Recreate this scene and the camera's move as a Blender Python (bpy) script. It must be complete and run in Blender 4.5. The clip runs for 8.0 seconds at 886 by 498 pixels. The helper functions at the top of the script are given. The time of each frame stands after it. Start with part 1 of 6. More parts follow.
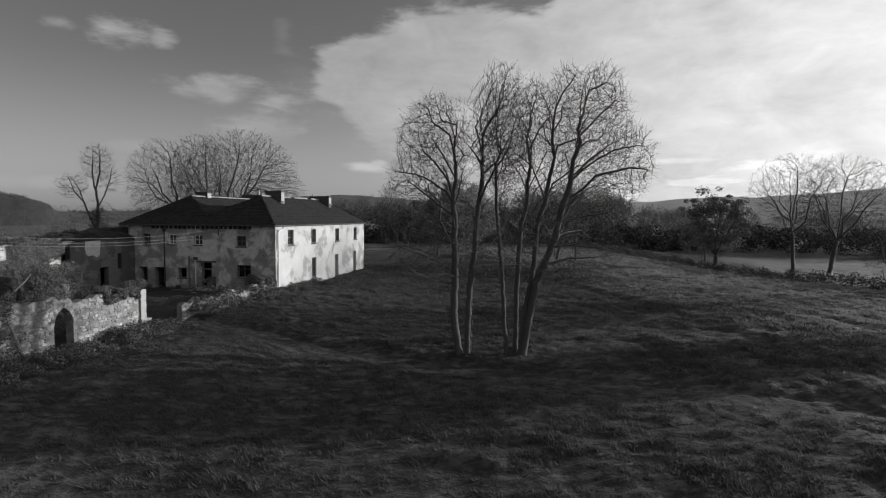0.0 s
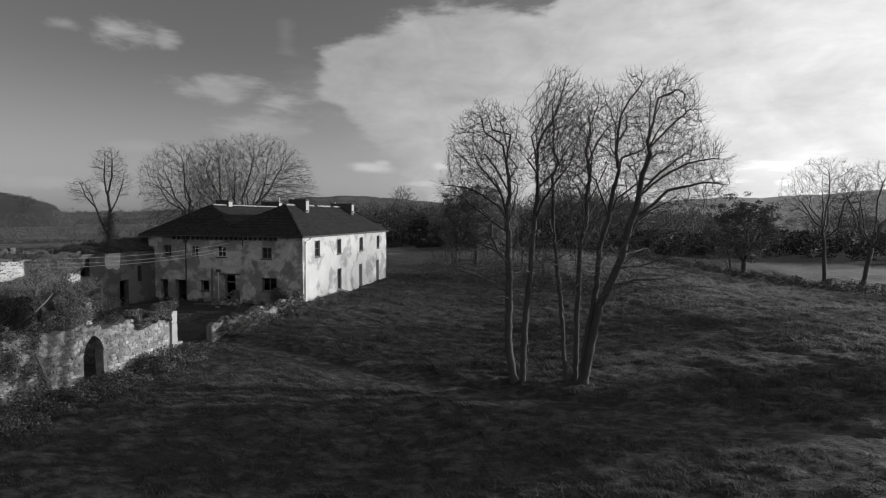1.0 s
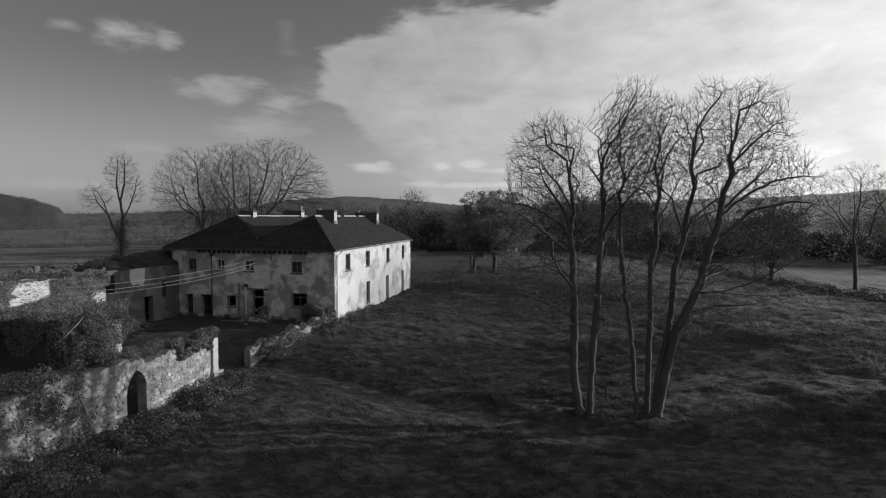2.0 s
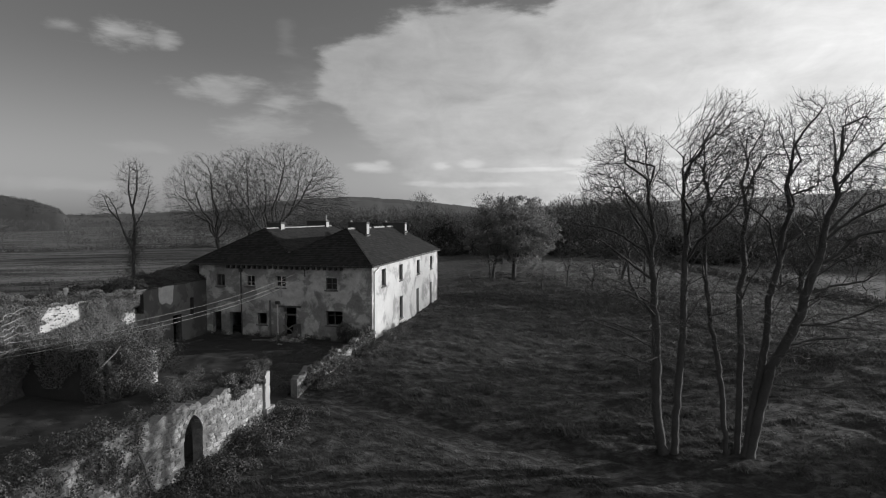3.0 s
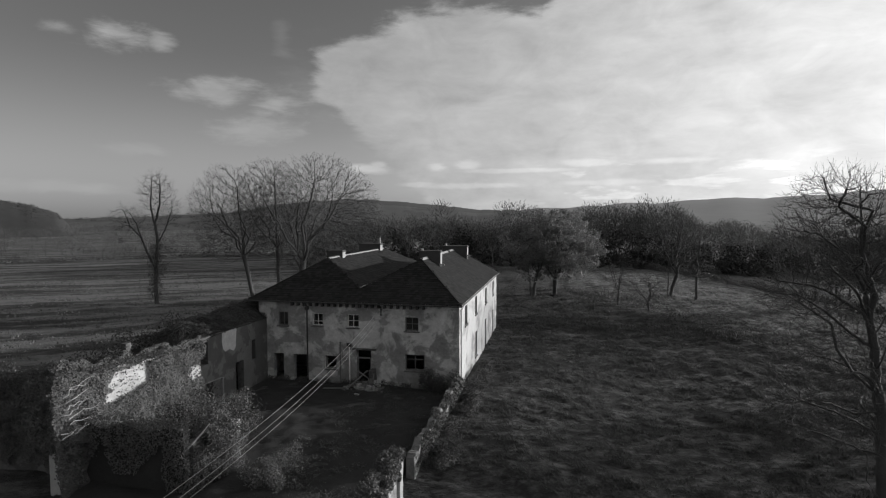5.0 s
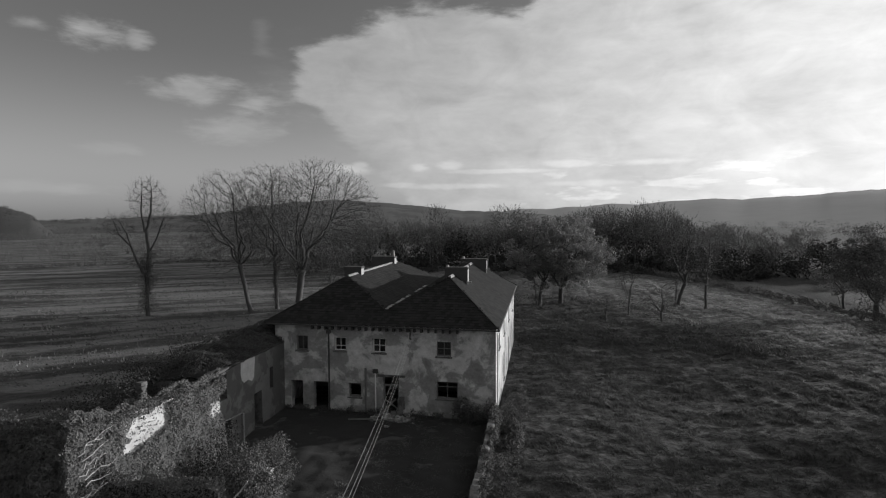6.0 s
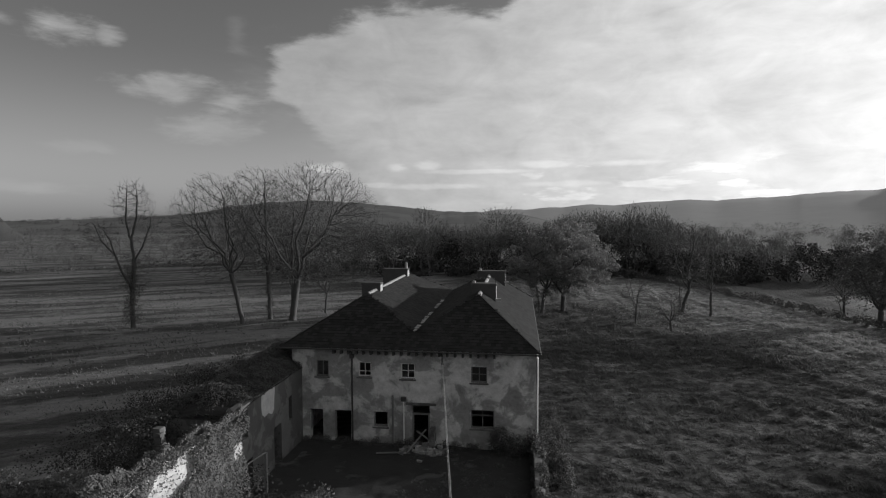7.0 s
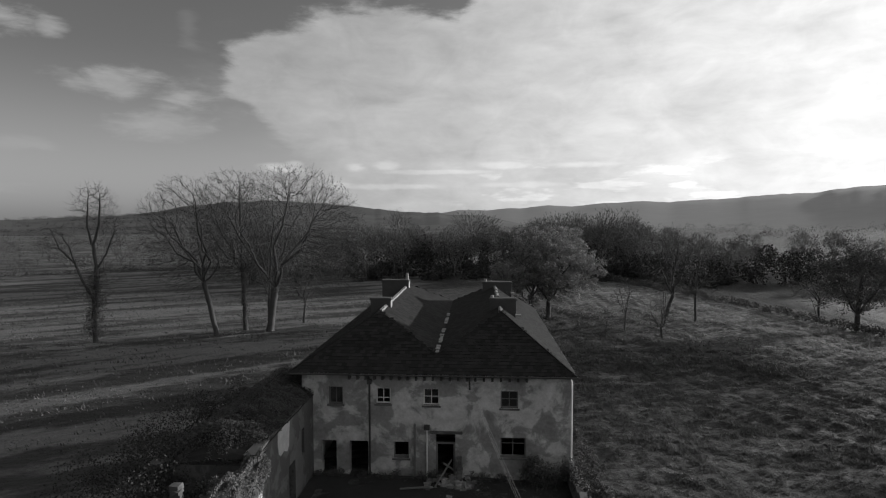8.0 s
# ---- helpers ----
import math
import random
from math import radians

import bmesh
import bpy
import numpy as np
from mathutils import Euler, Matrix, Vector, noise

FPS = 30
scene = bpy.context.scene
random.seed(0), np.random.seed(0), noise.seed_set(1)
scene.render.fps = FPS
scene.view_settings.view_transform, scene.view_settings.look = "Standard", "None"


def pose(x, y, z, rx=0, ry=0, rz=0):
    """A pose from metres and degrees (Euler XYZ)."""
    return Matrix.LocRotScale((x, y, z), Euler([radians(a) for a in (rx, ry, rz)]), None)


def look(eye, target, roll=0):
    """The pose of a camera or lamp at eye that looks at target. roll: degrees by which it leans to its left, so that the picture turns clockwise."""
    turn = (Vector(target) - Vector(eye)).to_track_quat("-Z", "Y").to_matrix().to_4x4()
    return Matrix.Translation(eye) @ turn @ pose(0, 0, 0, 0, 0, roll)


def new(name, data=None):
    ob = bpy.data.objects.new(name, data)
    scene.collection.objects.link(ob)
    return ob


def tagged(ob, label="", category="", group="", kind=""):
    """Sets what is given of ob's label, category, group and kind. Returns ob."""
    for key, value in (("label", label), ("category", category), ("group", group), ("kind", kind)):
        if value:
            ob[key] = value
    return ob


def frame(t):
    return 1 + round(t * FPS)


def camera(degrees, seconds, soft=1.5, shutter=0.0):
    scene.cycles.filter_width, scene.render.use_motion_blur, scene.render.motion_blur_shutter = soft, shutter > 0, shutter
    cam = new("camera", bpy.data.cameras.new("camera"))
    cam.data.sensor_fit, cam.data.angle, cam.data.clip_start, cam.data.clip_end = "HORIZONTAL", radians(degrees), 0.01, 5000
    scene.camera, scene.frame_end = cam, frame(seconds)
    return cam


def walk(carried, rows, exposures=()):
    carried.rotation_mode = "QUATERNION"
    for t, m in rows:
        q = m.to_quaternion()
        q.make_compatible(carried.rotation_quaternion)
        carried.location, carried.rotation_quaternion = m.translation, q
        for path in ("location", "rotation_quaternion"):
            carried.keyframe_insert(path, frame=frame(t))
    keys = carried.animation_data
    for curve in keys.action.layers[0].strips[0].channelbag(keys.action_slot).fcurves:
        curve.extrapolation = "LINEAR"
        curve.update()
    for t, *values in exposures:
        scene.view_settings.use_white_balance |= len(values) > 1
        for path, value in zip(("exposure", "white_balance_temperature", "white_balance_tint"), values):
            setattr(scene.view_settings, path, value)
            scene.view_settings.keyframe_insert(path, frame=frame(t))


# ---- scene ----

cam = camera(77.5, 8.0, soft=1.15)
PATH = [
    (0, (-2.217, 0.354, 8.042), (-2.632, 2.307, 7.924), 0.2),
    (0.5, (-3.711, 1.244, 8.481), (-4.131, 3.196, 8.364), 0.2),
    (1, (-5.351, 2.051, 8.929), (-5.777, 4.002, 8.812), 0.2),
    (1.5, (-6.937, 2.728, 9.389), (-7.368, 4.678, 9.273), 0.1),
    (3, (-12.441, 4.775, 11.056), (-12.869, 6.726, 10.938), 0.0),
    (3.5, (-14.267, 5.544, 11.535), (-14.695, 7.494, 11.419), -0.1),
    (4, (-16.241, 6.331, 12.106), (-16.666, 8.282, 11.991), -0.15),
    (4.5, (-18.174, 7.229, 12.663), (-18.591, 9.182, 12.548), -0.15),
    (5, (-20.184, 8.15, 13.198), (-20.599, 10.103, 13.084), -0.2),
    (6.5, (-25.979, 11.33, 14.742), (-26.29, 13.302, 14.63), -0.2),
    (7, (-27.928, 12.474, 15.152), (-28.202, 14.452, 15.04), -0.2),
    (7.5, (-29.843, 13.608, 15.487), (-30.051, 15.594, 15.375), -0.2),
    (8, (-32.044, 14.756, 15.827), (-32.171, 16.749, 15.716), -0.1),
]
walk(cam, [(t, look(eye, target, roll)) for t, eye, target, roll in PATH])

# ------------------------------------------------------------------ light
SUN_AZ, SUN_EL = 60.0, 8.8          # degrees clockwise from +y, degrees up
SUN_DIR = Vector((math.sin(radians(SUN_AZ)) * math.cos(radians(SUN_EL)),
                  math.cos(radians(SUN_AZ)) * math.cos(radians(SUN_EL)), math.sin(radians(SUN_EL))))
sun_data = bpy.data.lights.new("sun", "SUN")
sun_data.energy, sun_data.angle, sun_data.color = 4.8, radians(0.6), (1.0, 0.995, 0.99)
sun = new("sun", sun_data)
sun.matrix_world = look(SUN_DIR * 200, (0, 0, 0))


class Graph:
    """Short hand for node graphs."""

    def __init__(self, tree):
        self.tree = tree

    def node(self, kind, **settings):
        n = self.tree.nodes.new(kind)
        if "operation" in settings:
            n.operation = settings["operation"]
        if "use_clamp" in settings:
            n.use_clamp = settings["use_clamp"]
        return n

    def feed(self, socket, value):
        if isinstance(value, bpy.types.NodeSocket):
            self.tree.links.new(value, socket)
        elif value is not None:
            socket.default_value = value

    def math(self, op, a, b=None, c=None, clamp=False):
        n = self.node("ShaderNodeMath", operation=op, use_clamp=clamp)
        for s, v in zip(n.inputs, (a, b, c)):
            self.feed(s, v)
        return n.outputs[0]

    def step(self, x, lo, hi, a=0.0, b=1.0):
        n = self.node("ShaderNodeMapRange")
        n.interpolation_type = "SMOOTHSTEP"
        for s, v in zip(n.inputs, (x, lo, hi, a, b)):
            self.feed(s, v)
        return n.outputs[0]

    def noise(self, vec, scale, detail=4.0, rough=0.55, dist=0.0):
        n = self.node("ShaderNodeTexNoise")
        self.feed(n.inputs["Vector"], vec)
        self.feed(n.inputs["Scale"], scale)
        self.feed(n.inputs["Detail"], detail)
        self.feed(n.inputs["Roughness"], rough)
        self.feed(n.inputs["Distortion"], dist)
        return n.outputs["Fac"]

    def mixf(self, f, a, b):
        n = self.node("ShaderNodeMix")
        n.data_type = "FLOAT"
        for s, v in zip(n.inputs[:4], (f, None, a, b)):
            self.feed(s, v)
        return n.outputs[0]

    def vec(self, x, y, z):
        n = self.node("ShaderNodeCombineXYZ")
        for s, v in zip(n.inputs, (x, y, z)):
            self.feed(s, v)
        return n.outputs[0]

    def scaled(self, v, s):
        n = self.node("ShaderNodeVectorMath", operation="MULTIPLY")
        self.feed(n.inputs[0], v)
        n.inputs[1].default_value = s
        return n.outputs[0]


def make_sky():
    """A monochrome low-sun sky: the atmosphere, a high bank of cloud towards the sun, a few loose clouds."""
    world = bpy.data.worlds.new("sky")
    scene.world = world
    world.use_nodes = True
    world.node_tree.nodes.clear()
    g = Graph(world.node_tree)
    d = g.node("ShaderNodeTexCoord").outputs["Generated"]
    sep = g.node("ShaderNodeSeparateXYZ")
    g.feed(sep.inputs[0], d)
    x, y, z = sep.outputs
    sky = g.node("ShaderNodeTexSky")
    sky.sky_type, sky.sun_disc = "NISHITA", False
    sky.sun_elevation, sky.sun_rotation = radians(SUN_EL), radians(SUN_AZ)
    sky.air_density, sky.dust_density = 1.0, 1.6
    bw = g.node("ShaderNodeRGBToBW")
    g.feed(bw.inputs[0], sky.outputs[0])
    air = g.math("MULTIPLY", bw.outputs[0], SKY_GAIN)
    dot = g.node("ShaderNodeVectorMath", operation="DOT_PRODUCT")
    g.feed(dot.inputs[0], d)
    dot.inputs[1].default_value = SUN_DIR
    near_sun = g.math("POWER", g.math("MAXIMUM", dot.outputs["Value"], 0.0), 2.2)
    deg = 180 / math.pi
    az = g.math("MULTIPLY", g.math("ARCTAN2", x, y), deg)
    el = g.math("MULTIPLY", g.math("ARCSINE", z), deg)
    # cloud fields, drawn out sideways
    flat = g.vec(g.math("MULTIPLY", az, 0.05), g.math("MULTIPLY", el, 0.16), 0.0)
    n2 = g.noise(flat, 1.6, 8, 0.62, 0.15)
    n3 = g.noise(flat, 5.0, 6, 0.6, 0.3)
    wob = g.math("ADD", g.math("MULTIPLY", g.math("SUBTRACT", n2, 0.5), 13.0), g.math("MULTIPLY", g.math("SUBTRACT", n3, 0.5), 9.0))
    # the bank: right of one edge and under another
    left = g.math("ADD", az, g.math("ADD", 25.0, g.math("MULTIPLY", g.math("MAXIMUM", g.math("SUBTRACT", 12.0, el), 0.0), -1.1)))
    rim = g.math("SUBTRACT", 20.6, g.math("MULTIPLY", g.math("MAXIMUM", g.math("SUBTRACT", -15.0, az), 0.0), 0.44))
    rim = g.math("ADD", rim, g.math("MAXIMUM", g.math("ADD", az, 2.0), 0.0))
    top = g.math("SUBTRACT", rim, el)
    bank = g.step(g.math("ADD", g.math("MINIMUM", left, top), g.math("MULTIPLY", wob, 0.38)), -0.4, 1.5)
    soft = g.step(g.math("ADD", g.math("MINIMUM", g.math("ADD", left, 4.0), top), wob), -1.0, 16.0)
    # loose clouds: az, el, half widths
    loose = None
    for a, e, wa, we, gain in ((-33.6, 11.9, 5.2, 1.6, 0.75), (-28.6, 11.2, 3.6, 1.7, 0.65), (-30.0, 8.6, 4.6, 1.4, 0.5), (-42.2, 15.9, 3.4, 1.5, 0.85), (-38.4, 15.7, 1.6, 1.0, 0.7),
                               (-46.0, 15.8, 1.8, 0.7, 0.4), (-28.0, 17.2, 1.1, 2.0, 0.12), (-18.6, 7.7, 2.2, 0.35, 0.4), (-41.2, 6.3, 3.2, 0.7, 0.3), (-47.0, 2.7, 7.0, 0.7, 0.35)):
        du = g.math("DIVIDE", g.math("SUBTRACT", az, a), wa)
        dv = g.math("DIVIDE", g.math("SUBTRACT", el, e), we)
        r = g.math("SQRT", g.math("ADD", g.math("MULTIPLY", du, du), g.math("MULTIPLY", dv, dv)))
        m = g.math("MULTIPLY", g.step(g.math("SUBTRACT", r, g.math("MULTIPLY", wob, 0.2)), 1.1, 0.1), gain)
        loose = m if loose is None else g.math("MAXIMUM", loose, m)
    # low cumulus in rows above the horizon
    rows = g.noise(g.vec(g.math("MULTIPLY", az, 0.16), g.math("MULTIPLY", el, 0.75), 3.7), 1.0, 6, 0.55, 0.2)
    belt = g.math("MULTIPLY", g.step(el, 6.6, 4.6), g.step(el, 0.3, 2.0))
    cumulus = g.math("MULTIPLY", g.step(rows, 0.52, 0.64), g.math("MULTIPLY", belt, g.step(az, -8.0, 4.0)))
    for a, e, wa, we, gain in ((-19.4, 5.0, 2.7, 0.62, 1.0), (-18.6, 5.35, 1.2, 0.5, 1.0), (-12.7, 5.2, 1.6, 0.6, 0.95), (-9.5, 5.4, 1.6, 0.62, 0.95), (-4.4, 4.75, 6.5, 0.3, 0.8), (2.9, 5.4, 3.4, 0.45, 0.9),
                               (10.6, 5.3, 4.4, 0.4, 0.8), (-8.6, 3.25, 5.6, 0.36, 0.85), (-14.5, 3.4, 2.2, 0.3, 0.6), (4.5, 3.4, 5.0, 0.35, 0.6)):
        du = g.math("DIVIDE", g.math("SUBTRACT", az, a), wa)
        dv = g.math("DIVIDE", g.math("SUBTRACT", el, e), we)
        r = g.math("SQRT", g.math("ADD", g.math("MULTIPLY", du, du), g.math("MULTIPLY", dv, dv)))
        m = g.math("MULTIPLY", g.step(g.math("SUBTRACT", r, g.math("MULTIPLY", wob, 0.13)), 1.15, 0.35), gain)
        cumulus = g.math("MAXIMUM", cumulus, m)
    # brightness of cloud: lit from the sun's side, streaked
    cells = g.noise(g.vec(g.math("MULTIPLY", az, 0.06), g.math("MULTIPLY", el, 0.10), 1.3), 3.0, 8, 0.6, 0.5)
    streak = g.math("ADD", 0.80, g.math("MULTIPLY", g.math("SUBTRACT", g.math("ADD", cells, g.noise(flat, 2.2, 7, 0.58, 0.15)), 1.0), 0.48))
    lit = g.math("MULTIPLY", g.math("ADD", CLOUD_LOW, g.math("MULTIPLY", near_sun, CLOUD_HIGH)), streak)
    haze = g.math("MULTIPLY", g.step(el, 16.0, 0.0), g.math("ADD", 1.5, g.math("MULTIPLY", near_sun, 5.0)))
    base = g.math("ADD", air, haze)
    a1 = g.mixf(g.math("MULTIPLY", soft, 0.62), base, lit)
    a2 = g.mixf(g.math("MULTIPLY", bank, 0.75), a1, lit)
    a3 = g.mixf(g.math("MULTIPLY", loose, 0.9), a2, g.math("MULTIPLY", lit, 1.05))
    a4 = g.mixf(g.math("MULTIPLY", cumulus, 0.7), a3, g.math("MULTIPLY", lit, 1.35))
    bg = g.node("ShaderNodeBackground")
    g.feed(bg.inputs[0], a4)
    bg.inputs[1].default_value = 0.1
    out = g.node("ShaderNodeOutputWorld")
    g.feed(out.inputs[0], bg.outputs[0])


SKY_GAIN, CLOUD_LOW, CLOUD_HIGH = 0.85, 5.3, 9.2
make_sky()


# ------------------------------------------------------------------ materials
def material(name, base, rough=0.85, var=0.35, scale=3.0, fine=40.0, bump=0.3, dist=0.02, metal=0.0, patch=None, spec=0.3, islands=0.0, objects=0.0, thin=0.0, world=False):
    """A grey surface with variation at two scales and relief. patch: (value, scale, threshold, softness) of a second coat with an edge."""
    m = bpy.data.materials.new(name)
    m.use_nodes = True
    m.node_tree.nodes.clear()
    g = Graph(m.node_tree)
    pos = g.node("ShaderNodeNewGeometry").outputs["Position"] if world else g.node("ShaderNodeTexCoord").outputs["Object"]
    big, small = g.noise(pos, scale, 5, 0.6), g.noise(pos, fine, 3, 0.6)
    f = g.math("ADD", g.math("MULTIPLY", g.math("SUBTRACT", big, 0.5), 1.5 * var), g.math("MULTIPLY", g.math("SUBTRACT", small, 0.5), 0.9 * var))
    value = base
    if patch:
        mask = g.step(g.math("ADD", g.noise(pos, patch[1], 6, 0.62, 0.4), g.math("MULTIPLY", small, 0.06)), patch[2], patch[2] + patch[3])
        value = g.mixf(mask, base, patch[0])
    if islands:
        rnd = g.node("ShaderNodeNewGeometry").outputs["Random Per Island"]
        f = g.math("ADD", f, g.math("MULTIPLY", g.math("SUBTRACT", rnd, 0.5), islands))
    if objects:
        rnd = g.node("ShaderNodeObjectInfo").outputs["Random"]
        f = g.math("ADD", f, g.math("MULTIPLY", g.math("SUBTRACT", rnd, 0.5), objects))
    value = g.math("MULTIPLY", value, g.math("MAXIMUM", g.math("ADD", 1.0, f), 0.15))
    b = g.node("ShaderNodeBsdfPrincipled")
    g.feed(b.inputs["Base Color"], value)
    b.inputs["Roughness"].default_value, b.inputs["Metallic"].default_value = rough, metal
    b.inputs["Specular IOR Level"].default_value = spec
    if bump:
        bn = g.node("ShaderNodeBump")
        bn.inputs["Strength"].default_value, bn.inputs["Distance"].default_value = bump, dist
        g.feed(bn.inputs["Height"], g.math("ADD", big, g.math("MULTIPLY", small, 0.6)))
        g.feed(b.inputs["Normal"], bn.outputs[0])
    out = g.node("ShaderNodeOutputMaterial")
    result = b.outputs[0]
    if thin:
        tr, mix = g.node("ShaderNodeBsdfTranslucent"), g.node("ShaderNodeMixShader")
        g.feed(tr.inputs["Color"], value)
        mix.inputs[0].default_value = thin
        g.feed(mix.inputs[1], result)
        g.feed(mix.inputs[2], tr.outputs[0])
        result = mix.outputs[0]
    g.feed(out.inputs[0], result)
    return m


def pasture():
    """Tussocky winter turf: dark hollows, straw-coloured crowns, a paler field beyond the hedge."""
    m = bpy.data.materials.new("meadow_grass")
    m.use_nodes = True
    m.node_tree.nodes.clear()
    g = Graph(m.node_tree)
    pos = g.node("ShaderNodeTexCoord").outputs["Object"]
    turn = g.node("ShaderNodeMapping")
    turn.vector_type = "POINT"
    g.feed(turn.inputs[0], pos)
    turn.inputs["Rotation"].default_value = (0, 0, radians(-16))
    combed = g.scaled(turn.outputs[0], (0.6, 1.0, 1.0))
    big, mid, fine = g.noise(pos, 0.10, 4, 0.6), g.noise(combed, 0.85, 4, 0.6), g.noise(combed, 7.0, 5, 0.7)
    lump = g.noise(combed, 3.0, 3, 0.55, 0.3)
    straw = g.math("MULTIPLY", g.step(g.math("ADD", g.math("MULTIPLY", mid, 0.5), g.math("MULTIPLY", lump, 0.5)), 0.44, 0.62), g.step(big, 0.30, 0.62, 0.35, 1.0))
    value = g.mixf(straw, 0.034, 0.095)
    sep = g.node("ShaderNodeSeparateXYZ")
    g.feed(sep.inputs[0], pos)
    over = g.math("ADD", g.math("MULTIPLY", g.math("SUBTRACT", sep.outputs[0], 44.0), 2.0), g.math("MULTIPLY", g.math("SUBTRACT", sep.outputs[1], 46.0), 0.82))
    field = g.math("MULTIPLY", g.step(over, 0.0, 3.0), g.math("MULTIPLY", g.step(sep.outputs[1], 136.0, 124.0), g.step(sep.outputs[0], 26.0, 36.0)))
    # Darker ground beyond the hedge, round the paler field.
    dark_field = g.math("MULTIPLY", g.step(over, 0.0, 3.0), g.step(sep.outputs[1], 190.0, 165.0))
    # Paler turf here stands for the sunlit stretch of open pasture.
    rank = g.step(g.math("ADD", sep.outputs[0], g.math("MULTIPLY", sep.outputs[1], 0.45)), 26.0, 44.0)
    value = g.mixf(rank, value, g.mixf(straw, 0.06, 0.24))
    value = g.mixf(dark_field, value, g.mixf(straw, 0.022, 0.04))
    value = g.mixf(field, value, g.mixf(mid, 0.12, 0.27))
    # Left field: sunlit and shaded bands along the sun's direction, painted as grass colour.
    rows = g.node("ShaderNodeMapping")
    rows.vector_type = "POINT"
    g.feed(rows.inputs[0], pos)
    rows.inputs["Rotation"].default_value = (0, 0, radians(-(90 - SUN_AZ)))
    sun_band = g.step(g.math("ADD", g.noise(g.scaled(rows.outputs[0], (0.03, 0.22, 0.0)), 1.0, 3, 0.6), g.math("MULTIPLY", g.math("SUBTRACT", mid, 0.5), 0.35)), 0.40, 0.60)
    value = g.mixf(g.step(sep.outputs[0], -40.0, -48.0), value, g.mixf(sun_band, 0.05, 0.18))
    f = g.math("ADD", 0.30, g.math("ADD", g.math("MULTIPLY", lump, 0.6), g.math("MULTIPLY", fine, 0.8)))
    b = g.node("ShaderNodeBsdfPrincipled")
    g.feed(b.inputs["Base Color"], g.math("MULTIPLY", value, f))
    b.inputs["Roughness"].default_value, b.inputs["Specular IOR Level"].default_value = 0.9, 0.2
    bn = g.node("ShaderNodeBump")
    bn.inputs["Strength"].default_value, bn.inputs["Distance"].default_value = 1.0, 0.26
    g.feed(bn.inputs["Height"], g.math("ADD", g.math("MULTIPLY", fine, 0.55), g.math("ADD", g.math("MULTIPLY", lump, 0.9), g.math("MULTIPLY", mid, 0.6))))
    g.feed(b.inputs["Normal"], bn.outputs[0])
    g.feed(g.node("ShaderNodeOutputMaterial").inputs[0], b.outputs[0])
    return m


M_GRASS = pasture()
M_BLADE = material("grass_blades", 0.076, 0.75, 0.4, 0.15, 1.5, 0, islands=0.7, thin=0.45)
# Blades coloured pale to look sunlit in the open pasture and left field.
M_BLADE_SUN = material("sunlit_grass_blades", 0.21, 0.75, 0.4, 0.15, 1.5, 0, islands=0.6, thin=0.45)
M_PLASTER = material("weathered_limewash", 0.50, 0.9, 0.65, 1.9, 7.0, 0.5, 0.03, patch=(0.25, 0.66, 0.475, 0.10))
# Uneven limewash whose patches also carry dappled tree shade put into the colour.
M_PLASTER_SUN = material("limewash_sun_side", 0.45, 0.9, 0.30, 0.8, 9.0, 0.45, 0.03, patch=(0.27, 0.45, 0.53, 0.10))
M_RENDER = material("old_lime_render", 0.13, 0.92, 0.4, 0.9, 8.0, 0.5, 0.03, patch=(0.08, 0.6, 0.48, 0.06))
M_MOSS = material("dark_moss", 0.075, 0.95, 0.4, 0.6, 5.0, 0, islands=0.15, spec=0.1)
M_DENSE = material("dead_scrub", 0.05, 0.9, 0.4, 0.4, 4.0, 0, islands=0.25, spec=0.1)
# Near-black stone colour imitates the deep shade on the shed front.
M_SHADE_STONE = material("shade_dark_stone", 0.035, 0.95, 0.5, 1.2, 9.0, 0.6, 0.04)
M_PALE = material("pale_plaster", 0.40, 0.9, 0.5, 2.2, 14.0, 0.4, 0.02)
M_STONE = material("rubble_stone", 0.21, 0.9, 0.9, 1.6, 11.0, 0.8, 0.04, objects=0.9, patch=(0.30, 1.5, 0.53, 0.07), world=True)
M_MORTAR = material("lime_mortar", 0.18, 0.95, 1.0, 2.5, 12.0, 1.0, 0.06)
M_DRESSED = material("dressed_limestone", 0.34, 0.85, 0.25, 2.0, 20.0, 0.3, 0.01)
M_SLATE = material("roof_slate", 0.026, 0.9, 0.5, 0.5, 7.0, 0.3, 0.01, islands=0.6, spec=0.1)
M_RIDGE = material("ridge_tile", 0.27, 0.85, 0.35, 2.0, 14.0, 0.3, 0.01)
M_BRICK = material("chimney_render", 0.07, 0.9, 0.4, 1.5, 14.0, 0.5, 0.02)
M_WOOD = material("weathered_wood", 0.16, 0.85, 0.4, 2.0, 30.0, 0.3, 0.01)
M_PAINT = material("flaking_white_paint", 0.62, 0.6, 0.25, 4.0, 30.0, 0.2, 0.004)
M_IRON = material("cast_iron", 0.05, 0.6, 0.3, 4.0, 30.0, 0.2, 0.004, spec=0.4)
M_DARKROOM = material("bare_interior", 0.12, 0.95, 0.3, 1.0, 10.0, 0.2)
M_BARK = material("grey_bark", 0.072, 0.9, 0.6, 1.2, 12.0, 0.9, 0.05)
M_TWIG = material("twigs", 0.085, 0.9, 0.3, 0.5, 6.0, 0)
M_WOODS = material("winter_wood", 0.14, 0.95, 0.6, 0.05, 0.6, 0, islands=0.3, thin=0.1)
M_THICKET = material("bare_thicket", 0.065, 0.95, 0.5, 0.05, 0.8, 0, islands=0.3, spec=0.0)
M_SCRUB = material("pale_winter_scrub", 0.10, 0.95, 0.6, 0.05, 0.6, 0, islands=0.2)
